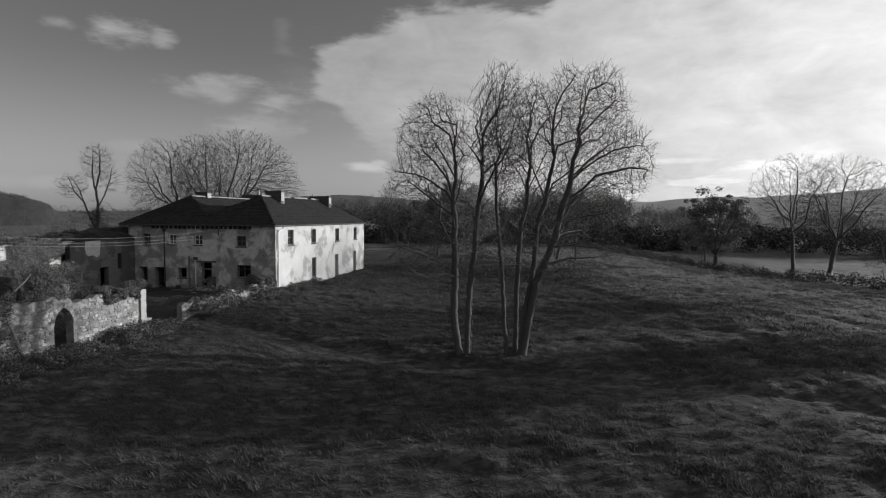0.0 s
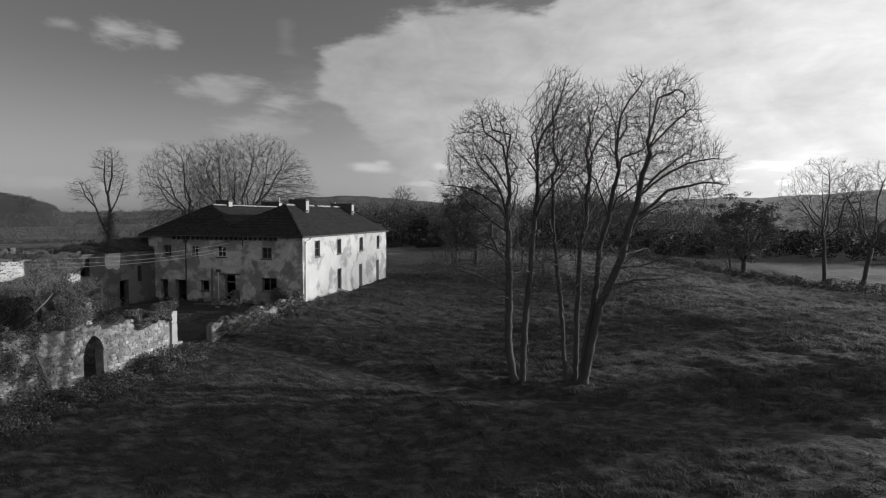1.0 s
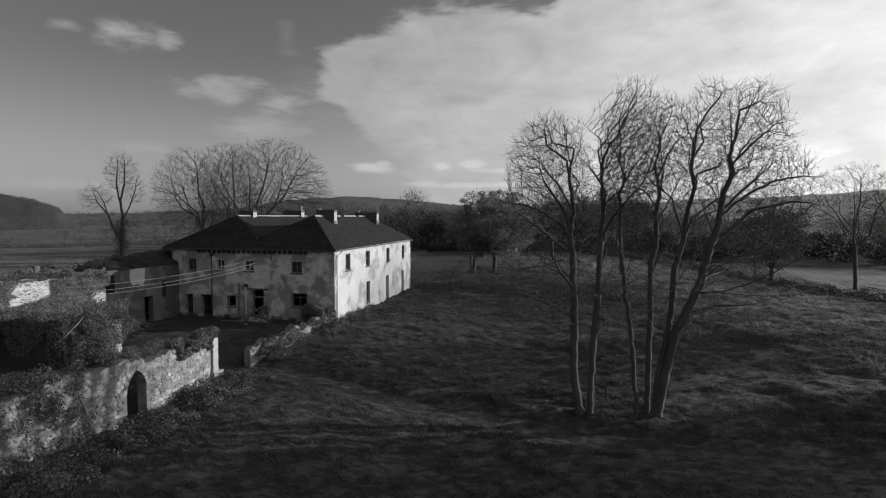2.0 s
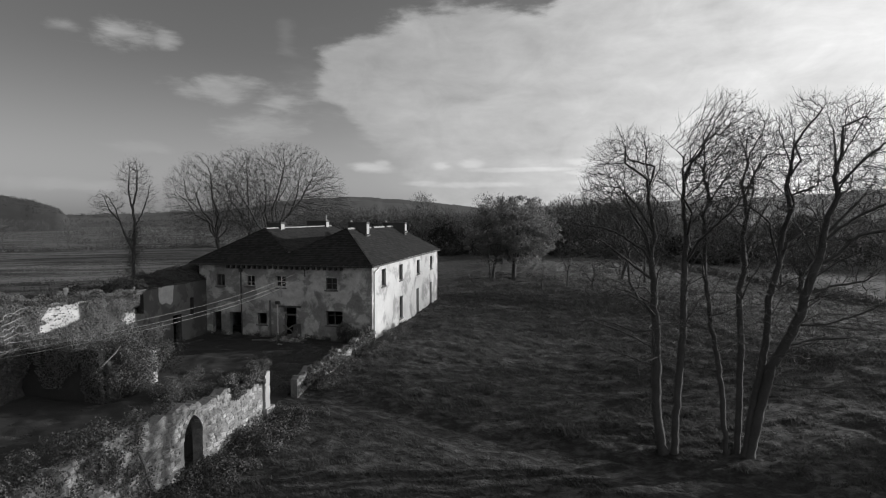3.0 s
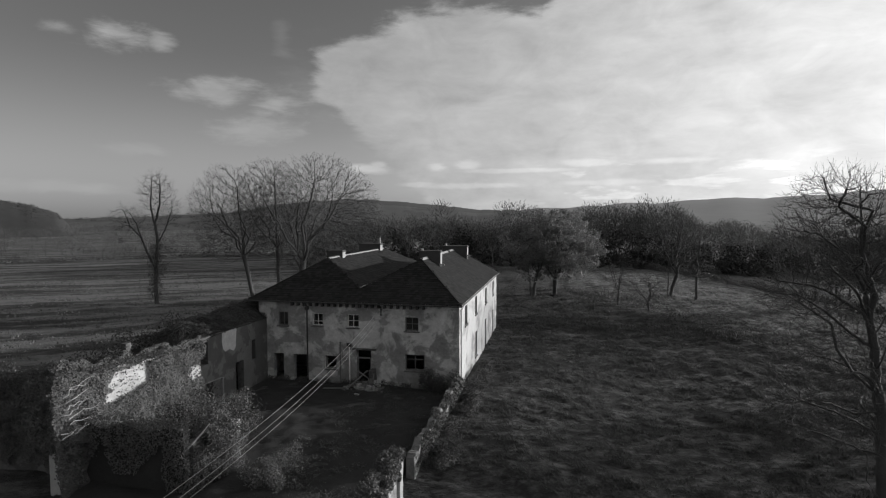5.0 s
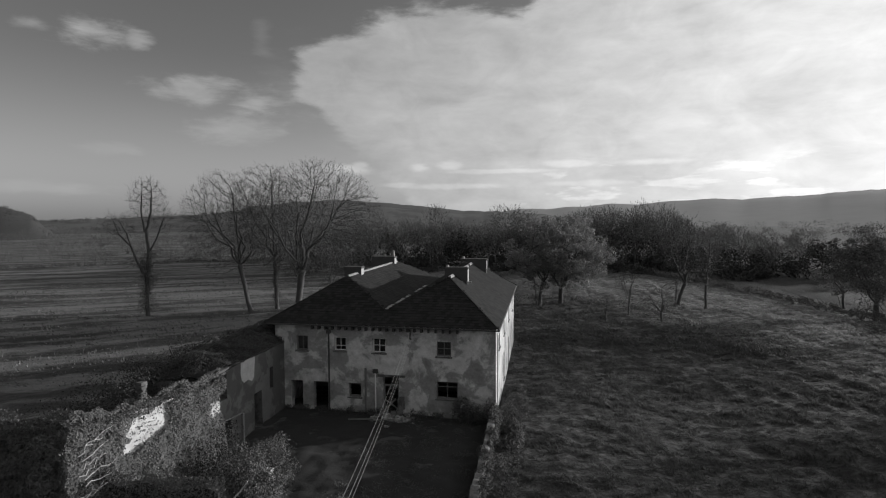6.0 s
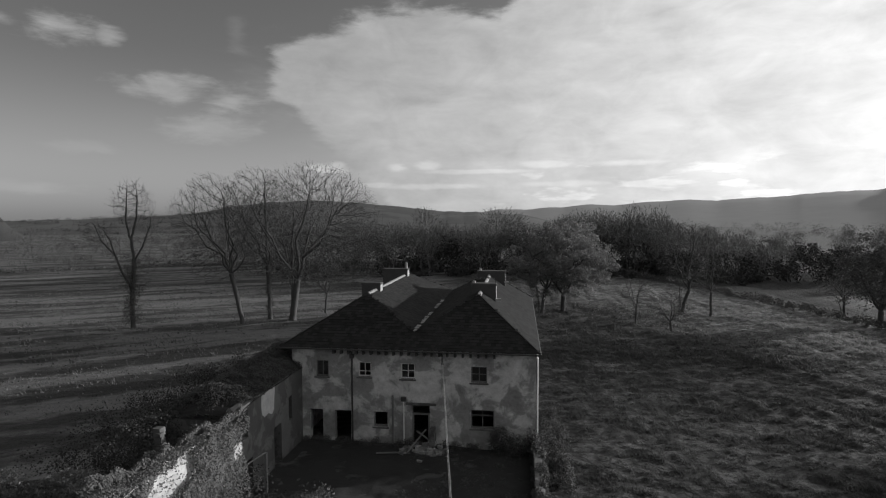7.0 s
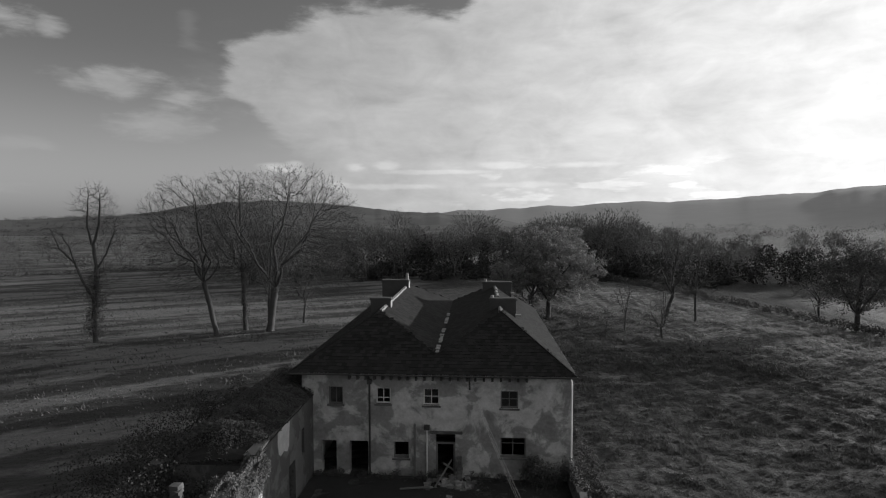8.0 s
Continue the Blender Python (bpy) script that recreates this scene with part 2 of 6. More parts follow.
M_IVY = material("ivy_leaves", 0.115, 0.7, 0.3, 0.5, 5.0, 0, islands=0.4, spec=0.25, thin=0.15)
M_BUSH = material("bramble_leaves", 0.085, 0.7, 0.35, 0.4, 4.0, 0, islands=0.4)
M_LEAF = material("evergreen_leaves", 0.24, 0.6, 0.3, 0.3, 3.0, 0, islands=0.3, spec=0.1, thin=0.2)
M_SOIL = material("bare_soil", 0.028, 0.95, 0.45, 0.6, 8.0, 0.6, 0.05)
M_CABLE = material("bare_cable", 0.20, 0.4, 0.1, 3.0, 20.0, 0)
M_HILL = material("far_hillside", 0.06, 0.95, 0.6, 0.004, 0.03, 0, patch=(0.035, 0.006, 0.5, 0.03))


M_KNOLL = material("wooded_knoll", 0.035, 0.95, 0.5, 0.02, 0.15, 0)


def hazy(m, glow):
    """Airlight over the farthest backdrop, imitated by a faint emission."""
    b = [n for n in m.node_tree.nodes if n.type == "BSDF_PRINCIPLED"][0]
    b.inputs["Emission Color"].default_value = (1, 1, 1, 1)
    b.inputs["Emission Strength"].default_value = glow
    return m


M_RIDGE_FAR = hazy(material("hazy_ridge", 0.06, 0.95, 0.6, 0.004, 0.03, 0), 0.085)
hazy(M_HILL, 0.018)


def glass():
    m = bpy.data.materials.new("window_glass")
    m.use_nodes = True
    b = m.node_tree.nodes["Principled BSDF"]
    b.inputs["Base Color"].default_value = (0.02, 0.02, 0.02, 1)
    b.inputs["Roughness"].default_value, b.inputs["Alpha"].default_value = 0.08, 0.45
    return m


M_GLASS = glass()


# ------------------------------------------------------------------ mesh helpers
class Shape:
    """Collects corners and faces of one mesh."""

    def __init__(self):
        self.v, self.f = [], []

    def poly(self, *pts):
        n = len(self.v)
        self.v += [tuple(p) for p in pts]
        self.f.append(tuple(range(n, n + len(pts))))

    def hexa(self, p):
        """Eight corners: four below, four above, both counterclockwise."""
        n = len(self.v)
        self.v += [tuple(q) for q in p]
        for f in ((3, 2, 1, 0), (4, 5, 6, 7), (0, 1, 5, 4), (1, 2, 6, 5), (2, 3, 7, 6), (3, 0, 4, 7)):
            self.f.append(tuple(n + i for i in f))

    def box(self, a, b, jit=0.0, rng=None):
        (x0, y0, z0), (x1, y1, z1) = a, b
        p = [(x0, y0, z0), (x1, y0, z0), (x1, y1, z0), (x0, y1, z0), (x0, y0, z1), (x1, y0, z1), (x1, y1, z1), (x0, y1, z1)]
        if jit:
            p = [tuple(c + rng.uniform(-jit, jit) for c in q) for q in p]
        self.hexa(p)

    def tube(self, pts, radii, sides=6, cap=True):
        pts = [Vector(p) for p in pts]
        if not isinstance(radii, (list, tuple)):
            radii = [radii] * len(pts)
        n0 = len(self.v)
        for i, p in enumerate(pts):
            t = (pts[min(i + 1, len(pts) - 1)] - pts[max(i - 1, 0)]).normalized()
            u = t.orthogonal().normalized() if i == 0 else (u - t * u.dot(t)).normalized()
            w = t.cross(u)
            for k in range(sides):
                a = 2 * math.pi * k / sides
                self.v.append(tuple(p + (u * math.cos(a) + w * math.sin(a)) * radii[i]))
        for i in range(len(pts) - 1):
            for k in range(sides):
                a, b = n0 + i * sides + k, n0 + i * sides + (k + 1) % sides
                self.f.append((a, b, b + sides, a + sides))
        if cap:
            self.f.append(tuple(n0 + k for k in reversed(range(sides))))
            self.f.append(tuple(n0 + (len(pts) - 1) * sides + k for k in range(sides)))

    def mesh(self, name):
        me = bpy.data.meshes.new(name)
        me.from_pydata(self.v, [], self.f)
        return me


def array_mesh(name, verts, quads, smooth=False):
    """A mesh from arrays of corners and of quads or triangles."""
    me = bpy.data.meshes.new(name)
    k = quads.shape[1]
    me.vertices.add(len(verts))
    me.vertices.foreach_set("co", np.ascontiguousarray(verts, dtype=np.float32).ravel())
    me.loops.add(quads.size)
    me.loops.foreach_set("vertex_index", np.ascontiguousarray(quads, dtype=np.int32).ravel())
    me.polygons.add(len(quads))
    me.polygons.foreach_set("loop_start", np.arange(0, quads.size, k, dtype=np.int32))
    if smooth:
        me.polygons.foreach_set("use_smooth", np.ones(len(quads), dtype=bool))
    me.update(calc_edges=True)
    return me


def thing(name, at, label, category, group="", kind=""):
    """An Empty at the base of a thing."""
    ob = new(name)
    ob.location = at
    ob.empty_display_size = 0.3
    return tagged(ob, label, category, group, kind)


def part(name, shape, mat, parent=None, label=""):
    """One mesh under a thing or a part; its corners are given in the world's metres."""
    me = shape.mesh(name) if isinstance(shape, Shape) else shape
    me.materials.clear()
    me.materials.append(mat)
    ob = new(name, me)
    if parent:
        ob.parent = parent
        if parent.type == "EMPTY":
            ob.location = -parent.location
    return tagged(ob, label)


def single(name, shape, mat, label, category, group="", kind=""):
    return tagged(part(name, shape, mat), label, category, group, kind)


def fold(x, a, b):
    t = np.clip((x - a) / (b - a), 0, 1)
    return t * t * (3 - 2 * t)


LATTICE = np.random.RandomState(5).rand(256, 256)


def grain(x, y, size):
    """Smooth value noise, -1 to 1, over plan coordinates."""
    x, y = np.asarray(x, float) / size, np.asarray(y, float) / size
    i, j = np.floor(x).astype(int), np.floor(y).astype(int)
    u, v = x - i, y - j
    u, v = u * u * (3 - 2 * u), v * v * (3 - 2 * v)
    q = lambda a, b: LATTICE[a % 256, b % 256]
    return 2 * ((q(i, j) * (1 - u) + q(i + 1, j) * u) * (1 - v) + (q(i, j + 1) * (1 - u) + q(i + 1, j + 1) * u) * v) - 1


def lay(x, y):
    """The lie of the land: a low rise under the house and its yard."""
    x, y = np.asarray(x, float), np.asarray(y, float)
    rise = fold(x, -11, -26) * fold(x, -78, -48) * fold(y, 92, 70)
    dip = fold(x, 2, 30) * fold(y, 60, 95) * fold(y, 400, 200)
    return 0.2 + 1.05 * rise - 0.9 * dip


def track(x, y):
    """Depth of the old cart track that leaves the gate, and of its ruts."""
    c = 30.2 + 1.6 * fold(x, -14, -25) - 0.30 * np.maximum(x + 12, 0) + 0.006 * np.maximum(x + 12, 0) ** 2
    d = y - c
    on = fold(x, -29, -26) * fold(x, 32, 20)
    return on * (0.30 * np.exp(-(d / 1.5) ** 2) + 0.12 * np.exp(-((d - 0.9) / 0.3) ** 2) + 0.12 * np.exp(-((d + 0.9) / 0.3) ** 2))


def ground_z(x, y):
    x, y = np.asarray(x, float), np.asarray(y, float)
    yard = fold(x, -43, -41) * fold(x, -26.3, -27.2) * fold(y, 14, 16) * fold(y, 46, 44)
    rough = 1 - 0.75 * yard
    near = fold(np.hypot(x + 15, y - 40), 260, 120)
    z = lay(x, y) - track(x, y)
    cx, cy = 0.45 * (x * 0.961 + y * 0.276), y * 0.961 - x * 0.276
    z = z + rough * near * (0.06 * grain(cx, cy, 1.3) + 0.09 * grain(cx + 31, cy + 3, 0.55) + 0.05 * grain(x + 9, y, 0.5) + 0.14 * grain(x, y, 7.0))
    u = (x * 52 + y * 23) / 56.9
    v = (y * 52 - x * 23) / 56.9
    ridge = fold(x + 0.45 * y, 8, 22) * fold(np.hypot(x + 15, y - 40), 160, 90)
    return z + ridge * (0.13 * grain(u, v * 0.12, 1.7) + 0.08 * grain(u + 9, v * 0.25, 0.7))


def gz(x, y):
    return float(ground_z(x, y))


def cuts(fine_lo, fine_hi, step, far, grow):
    a = list(np.arange(fine_lo, fine_hi + 1e-6, step))
    s, p = step, fine_hi
    while p < far:
        s *= grow
        p += s
        a.append(p)
    s, p = step, fine_lo
    while p > -far:
        s *= grow
        p -= s
        a.insert(0, p)
    return np.array(a)


def make_ground():
    xs, ys = cuts(-28, 38, 0.26, 4200, 1.09), cuts(11, 74, 0.26, 4200, 1.09)
    gx, gy = np.meshgrid(xs, ys)
    v = np.stack([gx, gy, ground_z(gx, gy)], -1).reshape(-1, 3)
    i, j = np.meshgrid(np.arange(len(xs) - 1), np.arange(len(ys) - 1))
    a = (j * len(xs) + i).ravel()
    q = np.stack([a, a + 1, a + 1 + len(xs), a + len(xs)], 1)
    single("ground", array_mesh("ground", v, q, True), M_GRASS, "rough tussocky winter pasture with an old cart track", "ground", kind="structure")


make_ground()


# ------------------------------------------------------------------ trees
def colonise(seed, lines, points, step, kill, reach, tip, lift=0.08, fork=2.3, twig=0.4, twigs=1.0, steps=160, wob=0.25, heart=None, outward=0.0):
    """Grow limbs from the given stem lines towards points spread through the crown.
    Returns tubes (places, radii) and twigs (start, end, radius)."""
    rng = np.random.RandomState(seed)
    pos, par = [], []
    for line in lines:
        last = -1
        if pos and line[0][2] > 0.5:
            gap = [np.linalg.norm(p - np.array(line[0])) for p in pos]
            last = int(np.argmin(gap)) if min(gap) < 1.2 * step else -1
        for a, b in zip(line[:-1], line[1:]):
            a, b = np.array(a, float), np.array(b, float)
            n = max(1, int(round(np.linalg.norm(b - a) / step)))
            for k in range(n):
                pos.append(a + (b - a) * k / n + (rng.normal(0, 0.06 * step, 3) if last >= 0 else 0))
                par.append(last)
                last = len(pos) - 1
        pos.append(np.array(line[-1], float))
        par.append(last)
    pts = np.array(points, float)
    P = np.array(pos)
    d2 = ((pts[:, None] - P[None]) ** 2).sum(-1)
    near, dist = d2.argmin(1), np.sqrt(d2.min(1))
    alive = dist > kill
    kids = np.zeros(len(P), int)
    for _ in range(steps):
        act = alive & (dist < reach)
        if not act.any():
            act = alive & (dist < dist[alive].min() * 1.1 + 1e-6) if alive.any() else act
            if not act.any():
                break
        idx = near[act]
        dirs = pts[act] - P[idx]
        dirs /= np.linalg.norm(dirs, axis=1, keepdims=True) + 1e-9
        acc = np.zeros((len(P), 3))
        np.add.at(acc, idx, dirs)
        u = np.unique(idx)
        u = u[kids[u] < 4]
        if len(u) == 0:
            break
        d = acc[u]
        d /= np.linalg.norm(d, axis=1, keepdims=True) + 1e-9
        d += rng.normal(0, wob, d.shape) + np.array([0, 0, lift])
        if heart is not None:
            away = P[u] - np.array(heart)
            d += outward * away / (np.linalg.norm(away, axis=1, keepdims=True) + 1e-9)
        d /= np.linalg.norm(d, axis=1, keepdims=True)
        new_p = P[u] + d * step
        kids[u] += 1
        base = len(P)
        P = np.concatenate([P, new_p])
        par += list(u)
        kids = np.concatenate([kids, np.zeros(len(u), int)])
        ai = np.where(alive)[0]
        dd = np.sqrt(((pts[ai][:, None] - new_p[None]) ** 2).sum(-1))
        m = dd.argmin(1)
        best = dd[np.arange(len(ai)), m]
        up = best < dist[ai]
        near[ai[up]], dist[ai[up]] = base + m[up], best[up]
        alive &= dist > kill
    n = len(P)
    par = np.array(par)
    rad = np.zeros(n)
    heavy = np.full(n, -1)
    top_r = np.zeros(n)
    for k in range(n - 1, -1, -1):
        r = max(rad[k], tip ** fork) ** (1 / fork)
        rad[k] = r
        p = par[k]
        if p >= 0:
            rad[p] += r ** fork
            if r > top_r[p]:
                top_r[p], heavy[p] = r, k
    tubes = []
    for k in range(n):
        if par[k] < 0 or heavy[par[k]] != k:
            chain, c = ([par[k]] if par[k] >= 0 else []) + [k], k
            while heavy[c] >= 0:
                c = heavy[c]
                chain.append(c)
            r = rad[chain].copy()
            if par[k] >= 0:
                r[0] = min(r[0], r[1] * 1.15)
            tubes.append((P[chain], r))
    ends = []
    thin = np.where((rad < tip * 3.2) & (par >= 0))[0]
    for k in thin:
        m = int(twigs + rng.rand())
        out = P[k] - P[par[k]]
        out /= np.linalg.norm(out) + 1e-9
        for _ in range(m):
            d = out + rng.normal(0, 0.42, 3) + np.array([0, 0, 0.15])
            if heart is not None:
                away = P[k] - np.array(heart)
                d += 0.55 * away / (np.linalg.norm(away) + 1e-9)
            d /= np.linalg.norm(d)
            ends.append((P[k], P[k] + d * twig * rng.uniform(0.5, 1.3), tip * 0.75))
    return tubes, ends


def tube_arrays(tubes, base=0):
    """Corners and quads of tapering tubes; thick ones have more sides."""
    vs, qs = [], []
    for pts, radii in tubes:
        k = 8 if radii[0] > 0.12 else 5 if radii[0] > 0.045 else 3
        t = np.gradient(pts, axis=0)
        t /= np.linalg.norm(t, axis=1, keepdims=True) + 1e-9
        ref = np.array([0.31, 0.87, 0.38]) if abs(t[0, 2]) > 0.8 else np.array([0.05, 0.1, 0.99])
        u = np.cross(t, ref)
        u /= np.linalg.norm(u, axis=1, keepdims=True) + 1e-9
        w = np.cross(t, u)
        a = np.arange(k) * 2 * math.pi / k
        ring = pts[:, None] + radii[:, None, None] * (u[:, None] * np.cos(a)[None, :, None] + w[:, None] * np.sin(a)[None, :, None])
        n = len(pts)
        vs.append(ring.reshape(-1, 3))
        idx = base + np.arange(n * k).reshape(n, k)
        nxt = np.roll(idx, -1, axis=1)
        qs.append(np.stack([idx[:-1], nxt[:-1], nxt[1:], idx[1:]], -1).reshape(-1, 4))
        base += n * k
    return np.concatenate(vs), np.concatenate(qs)


def blade_arrays(ends, seed, base=0):
    """Twigs as long thin blades."""
    rng = np.random.RandomState(seed)
    a, b = np.array([e[0] for e in ends]), np.array([e[1] for e in ends])
    r = np.array([e[2] for e in ends])[:, None]
    u = np.cross(b - a, rng.normal(0, 1, a.shape))
    u *= r / (np.linalg.norm(u, axis=1, keepdims=True) + 1e-9)
    v = np.stack([a - u, a + u, b + u * 0.35, b - u * 0.35], 1).reshape(-1, 3)
    return v, base + np.arange(len(v)).reshape(-1, 4)


def blob(rng, n, centre, radii, hollow=0.45):
    """Points through an ellipsoid, denser towards its skin."""
    d = rng.normal(0, 1, (n, 3))
    d /= np.linalg.norm(d, axis=1, keepdims=True)
    r = (hollow ** 3 + (1 - hollow ** 3) * rng.rand(n, 1)) ** (1 / 3)
    return np.array(centre) + d * r * np.array(radii)


def plant(name, grown, at, label, group="", thick=0.05, bark=None, twig=None, seed=1, flare=1.35, girth=1.0):
    """A leafless tree, grown round the origin, as trunk and crown at a place of the plan."""
    x, y = at
    root = thing(name, (x, y, gz(x, y) - 0.15), label, "tree", group)
    tubes, ends = grown
    for pts, r in tubes:
        if r[0] > 0.09:
            r *= girth
        if pts[0][2] < 0.3 and r[0] > 0.1:
            r[0] *= flare
            r[1] *= 1 + (flare - 1) * 0.4
    big = [t for t in tubes if t[1][0] > thick]
    fine = [t for t in tubes if t[1][0] <= thick]
    v, q = tube_arrays(big)
    part("trunk", array_mesh("trunk", v, q, True), bark or M_BARK, root).location = (0, 0, 0)
    v, q = tube_arrays(fine)
    bv, bq = blade_arrays(ends, seed, len(v))
    part("crown", array_mesh("crown", np.concatenate([v, bv]), np.concatenate([q, bq])), twig or M_TWIG, root).location = (0, 0, 0)
    return root


def main_trees():
    rng = np.random.RandomState(4)
    def limbs(stem, count, low, high, reach, side=(0, 0), seed=0, climb=1.0):
        """Secondary limbs that leave a stem outwards and bend upwards."""
        r = np.random.RandomState(seed)
        st = np.array(stem, float)
        got = []
        for k in range(count):
            z = low + (high - low) * (k + r.rand()) / count
            o = np.array([np.interp(z, st[:, 2], st[:, i]) for i in range(3)])
            a = k * 2.4 + r.uniform(-.5, .5)
            f = 1 - 0.55 * (z - low) / (high - low)
            d = np.array([math.cos(a) + side[0], math.sin(a) + side[1], 0]) * reach * f * r.uniform(0.7, 1.15)
            up = climb * r.uniform(1.2, 3.2) * (0.45 + 0.55 * f)
            j = lambda: r.normal(0, 0.16, 3)
            got.append([tuple(o), tuple(o + d * 0.3 + (0, 0, up * 0.45) + j()), tuple(o + d * 0.65 + (0, 0, up * 0.75) + j()), tuple(o + d + (0, 0, up) + j())])
        return got

    def crook(line, seed, amp=0.15):
        """Give a straight stem small bends."""
        r = np.random.RandomState(seed)
        p = np.array(line, float)
        run = np.concatenate([[0], np.cumsum(np.linalg.norm(np.diff(p, axis=0), axis=1))])
        m = max(3, int(run[-1] / 0.8))
        t = np.linspace(0, run[-1], m)
        q = np.stack([np.interp(t, run, p[:, k]) for k in range(3)], 1)
        off = r.normal(0, 1, (m, 3)) * np.array([1, 1, 0.3])
        off[0] = 0
        return [tuple(c) for c in q + amp * off * np.clip((q[:, 2:] - 4) / 7, 0.15, 1)]

    a = [[(-0.4, 0.1, 0), (-0.73, 0.1, 2.2), (-0.73, 0.4, 4.8), (-0.73, 0.7, 7.0), (-0.93, 1.2, 9.6), (-1.08, 1.5, 11.8), (-1.3, 1.6, 14.4)],
         [(0.07, 0.05, 0), (0.12, 0, 2.3), (0.22, 0, 4.1), (0.36, 0.3, 5.8), (0.48, 1.0, 8.6), (0.75, 1.8, 10.6), (0.62, 2.1, 12.6), (0.85, 2.3, 15.2)],
         [(0.27, 0.1, 0), (0.31, 0.1, 3.0), (0.32, 0.1, 5.3), (0.44, 0.1, 6.6)],
         [(-0.73, 0, 2.2), (-1.33, -0.1, 3.0), (-1.7, -0.4, 3.8), (-1.75, -0.7, 4.5)],
         [(-0.73, 0.4, 4.8), (-1.7, 0.3, 5.4), (-2.8, 0.3, 5.8), (-4.0, 0.2, 6.2)],
         [(-0.73, 0.6, 6.3), (-1.5, -0.4, 7.3), (-2.4, -1.0, 7.6), (-3.5, -1.3, 7.4)],
         [(-0.85, 1.0, 8.6), (-1.7, 0.8, 9.8), (-2.8, 0.7, 10.5), (-4.2, 0.6, 10.7)]]
    a = [crook(line, 30 + k, 0.12) for k, line in enumerate(a)]
    a += [crook(w, 50 + k, 0.17) for k, w in enumerate(limbs(a[0], 16, 5.8, 13.2, 2.4, (-0.3, 0), 1) + limbs(a[1], 15, 5.8, 14.0, 2.0, (0, 0), 2) + limbs(a[0], 9, 3.4, 8.0, 3.4, (-0.4, 0), 7, 0.25) + limbs(a[1], 6, 4.0, 8.0, 2.8, (0, 0), 8, 0.25))]
    pa = np.concatenate([blob(rng, 6200, (-2.1, 0.2, 12.2), (2.3, 3.1, 3.5), 0.2), blob(rng, 3800, (1.9, -0.5, 13.2), (1.75, 2.8, 4.0), 0.2),
                         blob(rng, 2300, (-1.7, -0.4, 6.8), (3.3, 2.8, 2.8), 0.1), blob(rng, 1100, (-3.5, 0.4, 10.6), (1.5, 2.4, 1.4), 0.2)])
    b = [[(-0.5, 0, 0), (-0.65, 0.1, 2.4), (-0.82, 0.4, 4.0), (-1.0, 1.0, 5.6), (-1.25, 1.4, 8.6), (-1.4, 1.6, 11.6), (-1.2, 1.8, 15.2)],
         [(-0.05, 0.15, 0), (0, 0.1, 2.4), (0.03, 0.3, 5.0), (0.18, 1.1, 7.2), (0.45, 1.7, 9.3), (0.5, 2.0, 11.4), (0.6, 2.2, 15.0)],
         [(0.22, -0.12, 0), (0.5, -0.1, 2.4), (0.85, -0.1, 4.3), (1.0, 0, 5.9), (1.2, 0.2, 7.6), (1.6, 0.5, 9.3), (1.9, 0.7, 10.8), (2.1, 0.8, 14.8)],
         [(0.4, -0.1, 0), (0.75, -0.2, 2.4), (1.1, -0.3, 4.2), (1.55, -0.5, 5.3), (2.2, -0.6, 7.0), (2.5, -0.6, 8.7), (2.75, -0.5, 9.7), (3.3, -0.4, 11.8), (3.5, -0.3, 15.2)],
         [(2.75, -0.5, 9.7), (3.9, -0.5, 10.9), (5.4, -0.5, 11.5), (7.0, -0.6, 11.6)],
         [(2.5, -0.6, 8.7), (4.2, -0.4, 10.1), (5.8, -0.2, 10.5), (7.2, 0.0, 10.4)],
         [(1.2, -0.35, 4.5), (2.1, -0.7, 5.6), (3.2, -0.9, 5.6), (4.5, -1.1, 4.9)],
         [(1.9, -0.55, 6.2), (2.6, -1.3, 7.0), (3.2, -1.9, 7.0), (4.2, -2.2, 6.5)],
         [(-0.9, 0.8, 5.0), (-1.6, 0.4, 6.0), (-2.4, -0.1, 6.2)]]
    b = [crook(line, 70 + k, 0.12) for k, line in enumerate(b)]
    more = limbs(b[0], 11, 6.2, 13.6, 1.8, (-0.2, 0), 3) + limbs(b[1], 12, 6.2, 13.8, 1.9, (0, 0.3), 4) + limbs(b[2], 14, 6.2, 14.0, 2.1, (0.1, -0.3), 5) + limbs(b[3], 17, 5.8, 13.8, 2.6, (0.35, 0), 6) + limbs(b[3], 10, 3.6, 8.5, 3.4, (0.5, -0.2), 9, 0.2) + limbs(b[0], 5, 4.0, 8.0, 2.4, (-0.3, 0), 10, 0.25)
    b += [crook(w, 90 + k, 0.17) for k, w in enumerate(more)]
    pb = np.concatenate([blob(rng, 2100, (-1.1, 0.6, 12.8), (1.7, 2.6, 3.5), 0.2), blob(rng, 3900, (1.0, 0.6, 13.0), (1.6, 2.6, 3.6), 0.2), blob(rng, 4500, (3.0, 0.4, 13.3), (1.6, 2.8, 4.0), 0.2),
                         blob(rng, 5600, (5.0, 0, 13.1), (2.0, 3.0, 4.0), 0.2), blob(rng, 2300, (6.4, -0.1, 11.6), (1.9, 2.6, 2.2), 0.2), blob(rng, 1200, (5.2, -0.3, 9.8), (2.6, 2.6, 1.1), 0.1),
                         blob(rng, 2600, (2.2, -0.5, 6.8), (4.6, 2.8, 2.8), 0.1)])
    pa = pa * np.array([1.0, 1.0, 0.965]) + np.array([0, 1.0, 0])
    pb = pb * np.array([0.88, 1.0, 0.95]) + np.array([0, 0.8, 0])
    opts = dict(step=0.24, kill=0.25, reach=2.0, tip=0.0078, fork=2.28, twig=0.5, twigs=1.7, lift=0.12, wob=0.22, outward=0.2)
